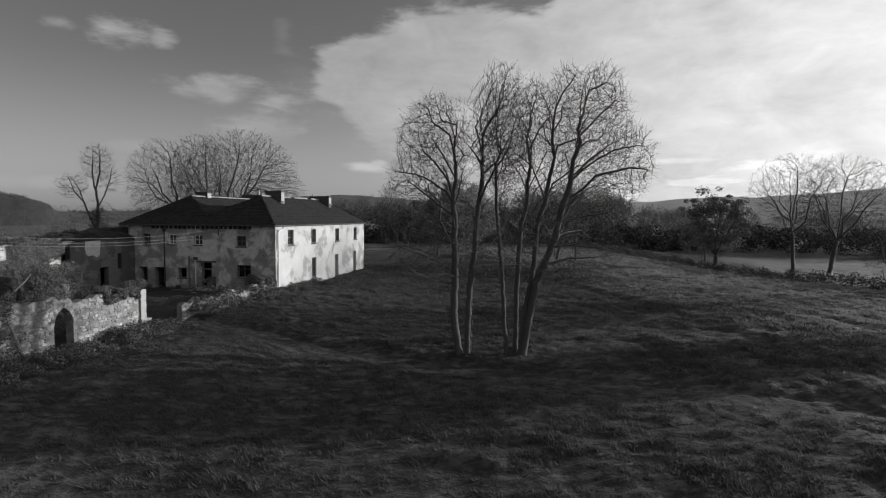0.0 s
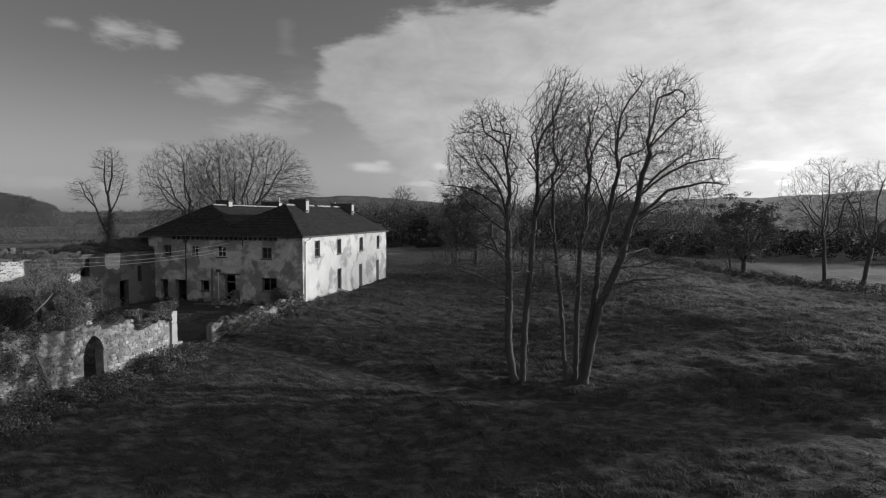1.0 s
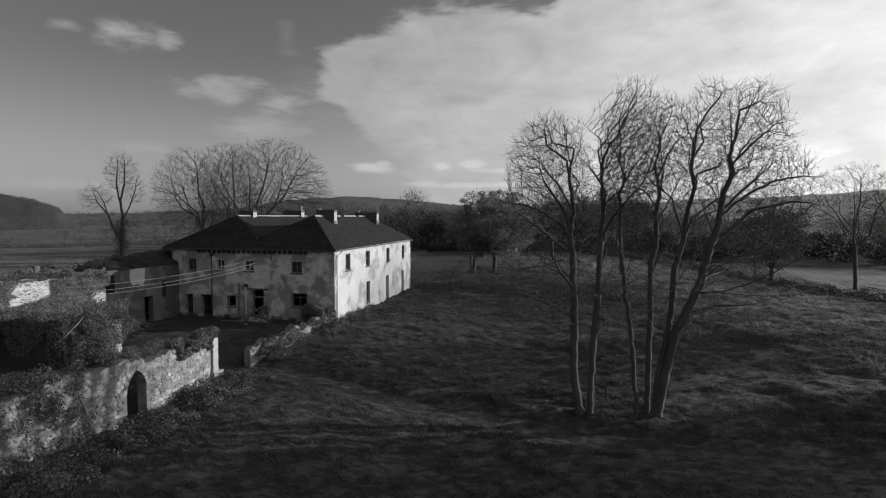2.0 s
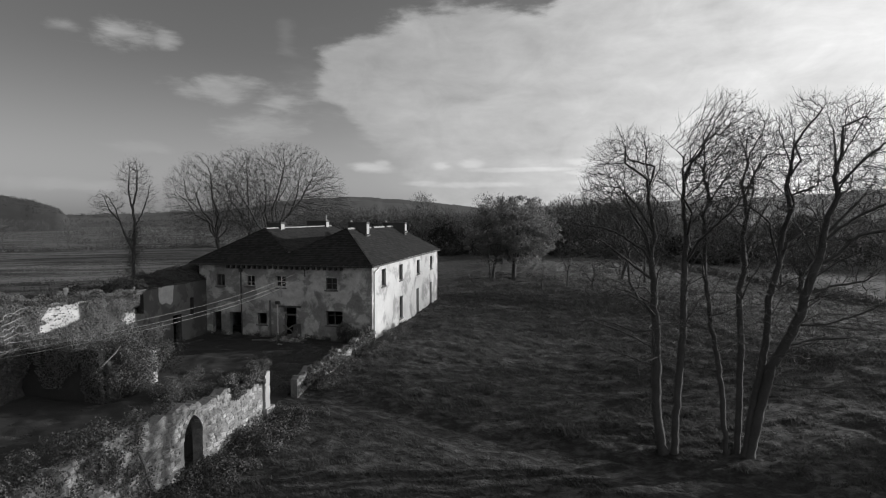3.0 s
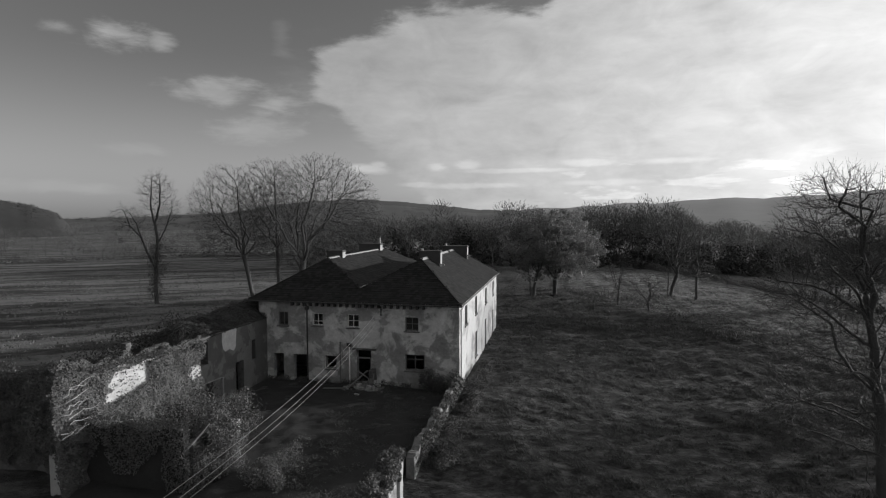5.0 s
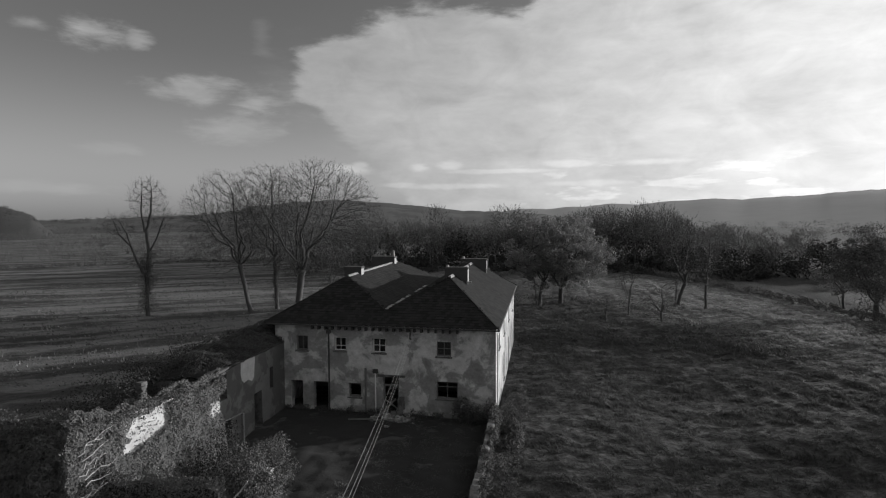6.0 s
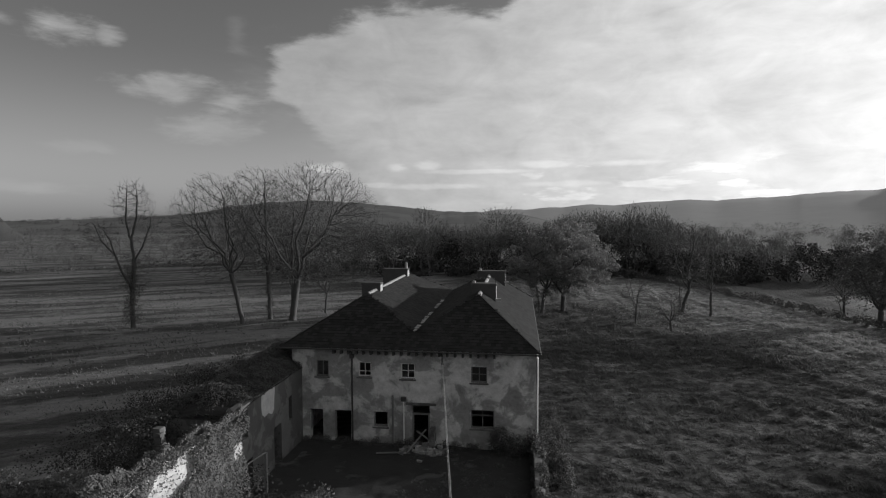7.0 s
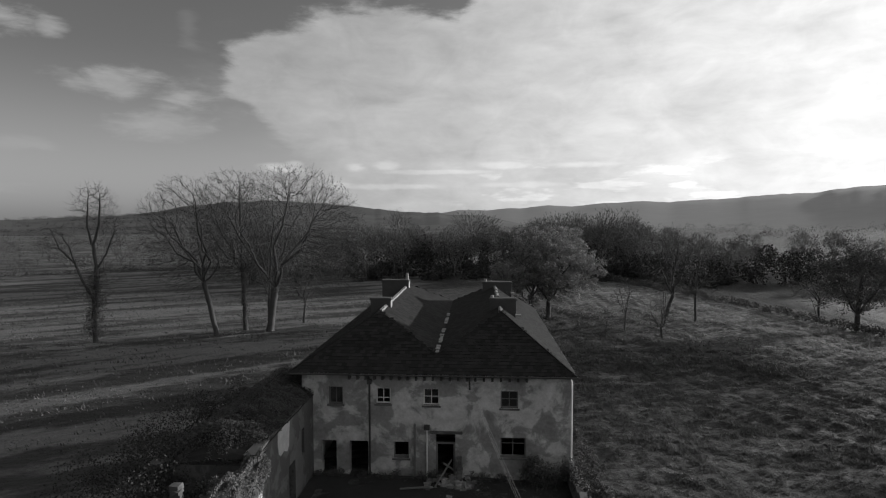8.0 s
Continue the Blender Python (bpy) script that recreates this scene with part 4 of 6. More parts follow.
def rubble(name, root, y0, y1, low, high, x_face, out, rng, size=(0.34, 0.21), hole=None, limit=300):
    """Stones on the face of a wall along y, each a part; further ones join one mesh."""
    kinds = []
    for k in range(14):
        s = Shape()
        w, h, d = rng.uniform(0.85, 1.1), rng.uniform(0.85, 1.1), rng.uniform(0.6, 1.0)
        ring = []
        for i in range(8):
            a = 2 * math.pi * i / 8 + rng.uniform(-.2, .2)
            e = 0.5 / max(abs(math.cos(a)), abs(math.sin(a))) * rng.uniform(0.88, 1.06)
            ring.append((math.cos(a) * e * w, math.sin(a) * e * h))
        base = [(-0.3, y, z) for y, z in ring]
        mid = [(0.02 * d, y * 0.96, z * 0.96) for y, z in ring]
        face = [(0.05 * d + rng.uniform(-.008, .008), y * 0.7, z * 0.7) for y, z in ring]
        n = len(s.v)
        s.v += base + mid + face
        for r in (0, 8):
            for i in range(8):
                j = (i + 1) % 8
                s.f.append((n + r + i, n + r + j, n + r + 8 + j, n + r + 8 + i))
        s.f.append(tuple(n + 16 + i for i in range(8)))
        me = s.mesh("stone")
        me.materials.append(M_STONE)
        kinds.append(me)
    count, z, row, rest = 0, low(y0) - 0.2, 0, Shape()
    while z < max(high(y) for y in np.linspace(y0, y1, 20)):
        h = size[1] * rng.uniform(0.75, 1.25)
        y = y0 + rng.uniform(0, 0.2)
        while y < y1:
            w = size[0] * rng.uniform(0.5, 1.5)
            c, e = y + w / 2, z + h / 2
            e += 0.11 * math.sin(c * 1.3 + row * 0.7) + 0.05 * math.sin(c * 3.1 + row * 2.3)
            if e + h * 0.4 < high(c) and e > low(c) - 0.3 and c + w / 2 < y1 and not (hole and hole(c, e, w, h)):
                if rng.random() < 0.06:
                    pass
                elif count >= limit:
                    k, tilt = rng.choice(kinds), rng.uniform(-0.3, 0.3)
                    m = Matrix.Translation((x_face, c, e + rng.uniform(-.06, .06))) @ Matrix.Rotation(tilt, 4, "X") @ Matrix.Diagonal((rng.uniform(0.5, 1.3), w * 1.02, h * rng.uniform(0.7, 1.15), 1))
                    n = len(rest.v)
                    rest.v += [tuple(m @ v.co) for v in k.vertices]
                    rest.f += [tuple(n + i for i in p.vertices) for p in k.polygons]
                else:
                    ob = new("stone", rng.choice(kinds))
                    ob.parent = root
                    ob.location = Vector((x_face, c, e + rng.uniform(-.06, .06)))
                    if root.type == "EMPTY":
                        ob.location -= root.location
                    ob.rotation_euler = (rng.uniform(-0.3, 0.3), 0, 0 if out > 0 else math.pi)
                    ob.scale = (rng.uniform(0.5, 1.3), w * 1.02, h * rng.uniform(0.7, 1.15))
                    count += 1
            y += w
        z += h * 0.96
        row += 1
    if rest.v:
        tagged(part("rubble_facing", rest, M_STONE, root), kind="stuff")


wall_root = thing("garden_wall", (-26.45, 22.0, YARD), "rubble stone garden wall with a pointed doorway", "wall")
AY, AW, AT, AS = 22.97, 0.55, 3.46, 2.45


def arch_z(y):
    d = abs(y - AY)
    if d >= AW:
        return 0.7
    r = 0.95
    return AT - 0.854 + math.sqrt(max(0.0, r * r - (d + r - AW) ** 2))


wall_top = lambda y: 3.66 + 0.10 * math.sin(y * 2.3) + 0.07 * math.sin(y * 7.1) + 0.06 * math.sin(y * 15.7) + 0.35 * float(fold(y, 25.5, 20.5)) - 0.5 * float(fold(y, 19, 14))
ys = sorted(set([round(v, 3) for v in np.arange(13.0, 28.01, 0.4)] + [AY - AW, AY + AW, 28.0] + [round(AY - AW + 0.002 + k * (2 * AW - 0.004) / 12, 4) for k in range(13)]))
strip_wall("wall_core", ys, arch_z, wall_top, -26.7, -26.24, M_MORTAR, wall_root)
s = Shape()
rng = random.Random(21)
z = 0.9
while z < 3.7:
    h = rng.uniform(0.28, 0.42)
    s.box((-26.75, 28.0, z), (-26.12, 28.42, z + h - 0.012), 0.012, rng)
    z += h
s.box((-26.8, 27.95, 0.8), (-26.05, 28.75, 1.95), 0.02, rng)
part("end_pier", s, M_DRESSED, wall_root, "dressed pale stone pier")
curve = [Vector((0, AY + AW * math.cos(math.pi * k / 14), arch_z(AY + AW * 0.999 * math.cos(math.pi * k / 14)))) for k in range(15)]
for a, b in zip(curve, curve[1:]):
    s = Shape()
    n = Vector((0, -(b - a).z, (b - a).y)).normalized()
    n = n if n.dot((a + b) / 2 - Vector((0, AY, 1.8))) > 0 else -n
    q = [a, b, b + n * 0.2, a + n * 0.2]
    s.hexa([(-26.5, p.y, p.z) for p in q] + [(-26.21, p.y, p.z) for p in q])
    part("stone", s, M_STONE, wall_root)
low_root = thing("low_wall", (-26.9, 38.5, YARD), "low crumbling rubble wall bounding the yard", "wall")
low_top = lambda y: 2.2 + 0.07 * math.sin(y * 9.1) + 0.12 * math.sin(y * 1.7) + 0.08 * math.sin(y * 4.3)
strip_wall("wall_core", list(np.arange(32.3, 45.0, 0.4)) + [45.0], lambda y: 0.7, low_top, -27.1, -26.72, M_MORTAR, low_root)


# ------------------------------------------------------------------ leaves
def leaves(centres, normals, size, rng, lean=0.7, slim=0.6):
    """Small quads round the given places, facing out at random."""
    n = len(centres)
    nrm = normals + rng.normal(0, lean, (n, 3))
    nrm /= np.linalg.norm(nrm, axis=1, keepdims=True) + 1e-9
    t = np.cross(nrm, rng.normal(0, 1, (n, 3)))
    t /= np.linalg.norm(t, axis=1, keepdims=True) + 1e-9
    b = np.cross(nrm, t)
    sz = (size * rng.uniform(0.5, 1.3, n))[:, None]
    v = np.stack([centres - t * sz, centres - b * sz * slim, centres + t * sz, centres + b * sz * slim], 1).reshape(-1, 3)
    return v, np.arange(4 * n).reshape(n, 4)


def clumps(balls, per, size, seed, lean=0.7, slim=0.6):
    """Leaves over many rough balls: (x, y, z, rx, ry, rz)."""
    rng = np.random.RandomState(seed)
    cs, ns = [], []
    for x, y, z, rx, ry, rz in balls:
        d = rng.normal(0, 1, (per, 3))
        d /= np.linalg.norm(d, axis=1, keepdims=True)
        r = rng.uniform(0.55, 1.08, (per, 1))
        cs.append(np.array([x, y, z]) + d * r * np.array([rx, ry, rz]))
        ns.append(d)
    return leaves(np.concatenate(cs), np.concatenate(ns), size, rng, lean, slim)


def leafy(name, balls, per, size, seed, mat, parent=None, label="", category="", kind="", slim=0.6):
    v, q = clumps(balls, per, size, seed, 0.7, slim)
    ob = part(name, array_mesh(name, v, q), mat, parent)
    return tagged(ob, label, category, "", kind)


def ivy_sheet(name, n, size, seed, spot, label, mat=None, category="ivy"):
    """Leaves laid over a surface. spot(a, b, c) turns three random numbers into a place and a way out, or None."""
    rng = np.random.RandomState(seed)
    cs, ns = [], []
    for a, b, c in rng.rand(n, 3):
        got = spot(a, b, c)
        if got:
            cs.append(got[0])
            ns.append(got[1])
    v, q = leaves(np.array(cs, float), np.array(ns, float), size, rng, 0.6)
    return single(name, array_mesh(name, v, q), mat or M_IVY, label, category, kind="stuff")


def swell(u, v, size=1.0, amount=0.3):
    return amount * (0.6 * float(grain(u, v, 0.9 * size)) + 0.4 * float(grain(u + 7, v + 3, 0.4 * size)) + 0.9)


def barn_ivy(a, b, c):
    y, z = 27.0 + 10.0 * a, 1.2 + 6.0 * b
    edge = 0.30 * float(grain(y, z, 0.7)) + 0.22 * float(grain(y + 5, z, 0.3))
    crest = top(y) + 0.5 + 0.25 * float(grain(y, 1.0, 0.6)) - (0.6 if y < 27.3 else 0)
    if z > crest:
        return None
    bare = min(5.9, 5.35 + 1.1 * (y - 29.8))
    if 29.75 + edge < y < 32.6 + edge and 4.5 + 0.12 * (y - 29.8) + edge * 0.6 < z < bare + edge * 0.5 and c > 0.05:
        return None
    if y > 35.75 + edge and 3.85 < z < 4.7 + edge * 0.5 and c > 0.1:
        return None
    out = swell(y, z, 1.0, 0.34)
    return (-41.08 + out * c ** 0.35 + 0.35 * max(0, z - crest + 0.6) - (0.5 if z > top(y) else 0) * b, y, z), (1.0, 0.0, 0.35)


def crest_ivy(a, b, c):
    y = 27.1 + 9.8 * a
    h = swell(y, b * 3, 1.0, 0.38)
    return (-41.75 + 0.9 * b, y, top(y) - 0.1 + h * c ** 0.4), (0.3 * (b - 0.5), 0.0, 1.0)


def shed_ivy(a, b, c):
    x, z = -41.8 + 6.2 * a, 1.3 + 3.3 * b
    drop = 1.3 * float(grain(x, 0.0, 0.5)) + 0.7 * float(grain(x, 0.0, 1.5))
    if z < 2.9 + drop and x < -36.9:
        return None
    return (x, 28.62 - swell(x, z, 0.8, 0.26) * c ** 0.4, z), (0.0, -1.0, 0.4)


def gable_ivy(a, b, c):
    x, z = -46.8 + 5.5 * a, 3.2 + 3.6 * b
    if z > 6.45 + 0.3 * float(grain(x, 4.0, 0.6)):
        return None
    return (x, 28.9 - swell(x, z, 0.9, 0.5) * c ** 0.4 + (0.4 if z > 6.1 else 0) * b, z), (0.1, -1.0, 0.45)


ivy_sheet("ivy", 22000, 0.05, 26, gable_ivy, "ivy smothering the gable of the ruined barn")
ivy_sheet("ivy", 78000, 0.05, 1, barn_ivy, "thick ivy hanging over the ruined barn wall")
ivy_sheet("ivy", 26000, 0.045, 21, crest_ivy, "ivy matted along the top of the barn wall")
ivy_sheet("ivy", 11000, 0.045, 22, shed_ivy, "ivy curtain over the shaded front of the shed")


def wing_moss(a, b, c):
    y, x = 36.8 + 9.8 * a, -46.2 + 4.9 * b
    z = np.interp(x, (-46.2, -44.8, -43.5, -42.3, -41.35), (5.2, 6.0, 6.4 + 0.07 * (y - 38.4), 6.2 + 0.04 * (y - 38.4), 5.85))
    z -= 0.75 * float(fold(y, 38.8, 36.9)) * (1 if x > -45 else 0.5)
    return (x, y, z - 0.05 + swell(x, y, 0.7, 0.28) * c ** 0.4), (0.2, 0.0, 1.0)


def shed_left_ivy(a, b, c):
    x, z = -47.0 + 5.4 * a, 1.2 + 2.9 * b
    drop = 1.0 * float(grain(x, 0.0, 0.4)) + 0.9 * float(grain(x, 0.0, 1.1))
    if z < 2.4 + drop and c > 0.05:
        return None
    return (x, 28.86 - swell(x, z, 0.8, 0.22) * c ** 0.4, z), (0.0, -1.0, 0.4)


ivy_sheet("ivy", 14000, 0.045, 24, shed_left_ivy, "ivy trailing down the plastered shed wall")
ivy_sheet("moss", 34000, 0.04, 23, wing_moss, "moss and dead growth over the fallen roof", M_MOSS, "moss")
rng = random.Random(31)
R = rng.uniform
balls = [(-41.5 + R(-.7, .45), 27.25 + R(-.3, .3), R(3.4, 6.4), R(.3, .5), R(.25, .4), R(.35, .55)) for k in range(40)]
leafy("ivy", balls, 420, 0.05, 27, M_IVY, None, "bushy ivy bulging from the corner of the barn", "ivy", "stuff")
balls = [(-35.7 + R(-.9, .9), 30.6 + R(-1.2, 1.6), R(2.5, 4.6), R(.35, .7), R(.35, .7), R(.35, .6)) for k in range(40)]
balls += [(-35.6 + R(-.2, .3), R(28.8, 31.8), R(1.3, 3.2), R(.3, .5), R(.4, .6), R(.3, .6)) for k in range(30)]
leafy("ivy", balls, 430, 0.045, 2, M_IVY, None, "ivy clump on the corner of the shed wall", "ivy", "stuff")
balls = [(-26.5 + R(-.35, .3), R(25.4, 28.3), 3.72 + R(-.1, .4), R(.16, .36), R(.25, .45), R(.12, .26)) for k in range(32)]
balls += [(-26.7 + R(-.4, .2), R(14, 22.0), 4.0 + R(-.3, .4), R(.3, .5), R(.4, .6), R(.25, .4)) for k in range(34)]
balls += [(-26.2 + R(-.1, .15), R(14, 20.5), R(1.5, 4.0), R(.15, .35), R(.3, .6), R(.3, .6)) for k in range(34)]
balls += [(-26.14 + R(-.06, .06), R(25.2, 28.0), 3.5 + R(-.2, .25), R(.06, .14), R(.15, .3), R(.1, .2)) for k in range(16)]
leafy("ivy", balls, 330, 0.045, 3, M_IVY, None, "straggling ivy on top of the garden wall", "ivy", "stuff")
balls = []
for k in range(110):
    y = R(14, 29.6)
    balls.append((-25.6 + R(-.5, 1.6) + max(0, 20 - y) * 0.1, y, gz(-25.4, y) + R(0, .35), R(.3, .6), R(.3, .6), R(.2, .45)))
leafy("brambles", balls, 330, 0.045, 4, M_BUSH, None, "low brambles along the foot of the garden wall", "brambles", "stuff")
balls = [(-26.85 + R(-.2, .3), R(33, 45), 2.15 + R(-.7, .2), R(.15, .35), R(.3, .6), R(.15, .35)) for k in range(62)]
balls += [(-26.1 + R(-.2, .9), R(33, 52), gz(-26, 40) + R(0, .4), R(.3, .6), R(.3, .6), R(.2, .4)) for k in range(60)]
leafy("brambles", balls, 330, 0.045, 5, M_BUSH, None, "grass and brambles over the low wall", "brambles", "stuff")
balls = [(R(-41.3, -28), 44.85 + R(-.2, .15), 1.15 + R(0, .35), R(.2, .5), R(.12, .25), R(.15, .35)) for k in range(60)]
leafy("weeds", balls, 160, 0.04, 18, M_BUSH, None, "rank weeds along the foot of the front wall", "weeds", "stuff")
balls = [(R(-29.3, -27.0), 44.7 + R(-.5, .2), R(1.2, 2.5), R(.4, .7), R(.3, .5), R(.4, .6)) for k in range(16)]
leafy("brambles", balls, 420, 0.05, 6, M_BUSH, None, "dark bush against the corner of the farmhouse", "bush", "stuff")
balls = [(R(-40.8, -36.4), R(29.4, 36), R(1.0, 3.3), R(.6, 1.0), R(.6, 1.0), R(.4, .8)) for k in range(60)]
leafy("undergrowth", balls, 300, 0.05, 7, M_DENSE, None, "overgrown scrub inside the ruined barn", "scrub", "stuff")
balls = [(-45.5 + R(-1.8, 1.6), R(36, 46), R(4.4, 6.0), R(.5, 1.0), R(.6, 1.0), R(.4, .7)) for k in range(40)]
balls += [(-43.9 + R(-1.9, 1.6), R(32.5, 38.8), R(3.6, 5.4), R(.5, .9), R(.5, .9), R(.4, .8)) for k in range(60)]
balls += [(-48.5 + R(-2.5, 2.5), R(28, 50), R(1.0, 4.4), R(.7, 1.4), R(.7, 1.4), R(.6, 1.1)) for k in range(110)]
balls += [(-44.0 + R(-2.0, 1.6), R(30.2, 37), R(1.0, 4.2), R(.6, 1.1), R(.6, 1.1), R(.5, 1.0)) for k in range(70)]
leafy("undergrowth", balls, 200, 0.06, 8, M_DENSE, None, "dark scrub growing over the ruined wing", "scrub", "stuff")


# ------------------------------------------------------------------ the yard
def make_yard():
    xs, ys = np.arange(-41.3, -27.15, 0.2), np.arange(14.0, 45.05, 0.2)
    gx, gy = np.meshgrid(xs, ys)
    z = ground_z(gx, gy) + 0.05 + 0.07 * grain(gx, gy, 0.9) + 0.04 * grain(gx, gy, 0.35)
    i, j = np.meshgrid(np.arange(len(xs) - 1), np.arange(len(ys) - 1))
    a = (j * len(xs) + i).ravel()
    single("yard", array_mesh("yard", np.stack([gx, gy, z], -1).reshape(-1, 3), np.stack([a, a + 1, a + 1 + len(xs), a + len(xs)], 1), True), M_SOIL,
           "dark muddy overgrown yard before the house", "yard", kind="structure")


make_yard()
balls = [(x, y, gz(x, y) + R(0.0, .12), R(.25, .6), R(.25, .6), R(.1, .25)) for x, y in ((R(-34, -27.4), R(26, 44.8)) for k in range(170))]
leafy("weeds", balls, 110, 0.035, 14, M_BUSH, None, "low weeds and nettles over the yard", "weeds", "stuff")
balls = [(-32.9 + R(-1.2, 1.2), 30.5 + R(-1.2, 1.2), gz(-33, 30) + R(.1, 1.3), R(.3, .6), R(.3, .6), R(.3, .5)) for k in range(22)]
leafy("shrub", balls, 330, 0.04, 15, M_IVY, None, "pale twiggy shrub in the yard", "shrub", "stuff")
balls = [(-29.3 + R(-1.1, 1.1), 27.3 + R(-2.2, 2.0), gz(-29, 27) + R(.0, .9), R(.3, .6), R(.3, .6), R(.2, .4)) for k in range(26)]
leafy("weeds", balls, 300, 0.04, 16, M_BUSH, None, "tall weeds behind the garden wall", "weeds", "stuff")

heap = thing("rubble_heap", (-33.4, 44.1, gz(-33.4, 44.1)), "heap of fallen plaster, stones and boards at the doorway", "rubble")
rng = random.Random(77)
for k in range(46):
    s = Shape()
    x, y = -33.6 + rng.gauss(0, 0.8), 44.2 + rng.gauss(0, 0.35)
    h = max(0.0, 0.75 - 0.55 * math.hypot(x + 33.4, (y - 44.4) * 1.6))
    e = rng.uniform(0.08, 0.2)
    z = gz(x, y) + rng.uniform(0.0, h) + 0.03
    s.box((x - e, y - e * 0.8, z - e * 0.6), (x + e, y + e * 0.8, z + e * 0.6), e * 0.35, rng)
    part("stone", s, M_STONE, heap)
for k, (x0, y0, z0, x1, y1, z1) in enumerate(((-34.3, 43.2, 0.35, -33.5, 44.9, 1.1), (-36.2, 43.3, 0.15, -34.6, 43.5, 0.2), (-33.9, 44.0, 1.3, -33.3, 44.6, 0.6))):
    s = Shape()
    b = gz(-34, 44)
    s.tube([(x0, y0, b + z0), (x1, y1, b + z1)], 0.05, 4)
    part("plank", s, M_WOOD, heap)
s = Shape()
rng = random.Random(78)
z = 0.95
while z < 2.35:
    s.box((-33.28 + 0.1 * rng.random(), 44.0 + 0.1 * rng.random() + 0.25 * (z - 1), z), (-32.85 - 0.15 * (z - 1) * 0.5, HY0 - 0.01, z + 0.21), 0.02, rng)
    z += 0.22
part("porch_stub", s, M_RENDER, heap, "stub of the broken porch wall")
s = Shape()
s.box((-35.64, HY0 - 0.12, 0.9), (-35.52, HY0 - 0.004, 4.3))
part("timber_post", s, M_WOOD, house, "dark upright timber on the wall")
s = Shape()
s.tube([(-34.9, HY0 - 0.12, 4.1), (-34.88, HY0 - 0.12, 1.0)], 0.05, 6)
part("downpipe", s, M_PAINT, house, "pale pipe beside the doorway")
s = Shape()
s.box((-35.05, HY0 - 0.2, 4.0), (-34.75, HY0 - 0.01, 4.25), 0.02, rng)
part("hopper", s, M_IRON, house)

# bleached ivy stems on the barn wall
rng = random.Random(90)
for k in range(9):
    s = Shape()
    y, z = 27.2 + rng.uniform(-0.3, 0.4), 3.9 + 0.25 * k
    pts = [(-40.6, y, z)]
    for i in range(6):
        y, z = y + rng.uniform(0.1, 0.35), z + rng.uniform(-0.12, 0.2)
        pts.append((-40.55 + rng.uniform(-.08, .08), y, z))
    s.tube(pts, [0.022 - 0.0025 * i for i in range(7)], 5)
    part("ivy_stem", s, M_DRESSED, ruin, "bleached bare ivy stem")

s = Shape()
s.tube([(-26.0, 20.75, 1.2), (-26.05, 20.45, 2.0), (-26.1, 20.3, 2.7), (-26.1, 20.0, 3.3)], [0.09, 0.075, 0.06, 0.03], 7)
s.tube([(-26.1, 20.3, 2.7), (-26.05, 20.7, 3.0), (-26.05, 21.0, 3.05)], [0.04, 0.03, 0.012], 6)
single("dead_trunk", s, M_WOOD, "bleached dead trunk leaning on the garden wall", "trunk")
s = Shape()
s.tube([(-35.9, 28.6, 3.2), (-35.3, 28.9, 3.9), (-35.0, 29.0, 4.3)], [0.045, 0.035, 0.02], 6)
single("broken_branch", s, M_DRESSED, "pale broken branch caught in the ivy", "branch")

# ------------------------------------------------------------------ cables
for k, (dx, dz) in enumerate(((0.0, 0.0), (0.03, -0.24), (-0.05, 0.34))):
    s = Shape()
    pts = []
    for i in range(29):
        d = 0.1 + 40.0 * i / 28
        pts.append((-32.48 + dx + 0.155 * d, HY0 - d, 6.53 + dz * (1 - d / 80) - 0.06 * d + 0.00296 * d * d))
    s.tube(pts, 0.0075, 5)
    single("overhead_cable", s, M_CABLE, "thin pale overhead cable strung to the farmhouse", "cable", "cables to the house")
s = Shape()
s.tube([(-26.25, 4.9, 0.0), (-26.25, 4.9, 9.4)], [0.15, 0.11], 10)
s.box((-26.9, 4.85, 8.7), (-25.6, 4.97, 8.85))
single("utility_pole", s, M_WOOD, "tarred wooden pole carrying the cables", "pole")


# ------------------------------------------------------------------ trees of the middle distance
FIELD = "trees round the fields"


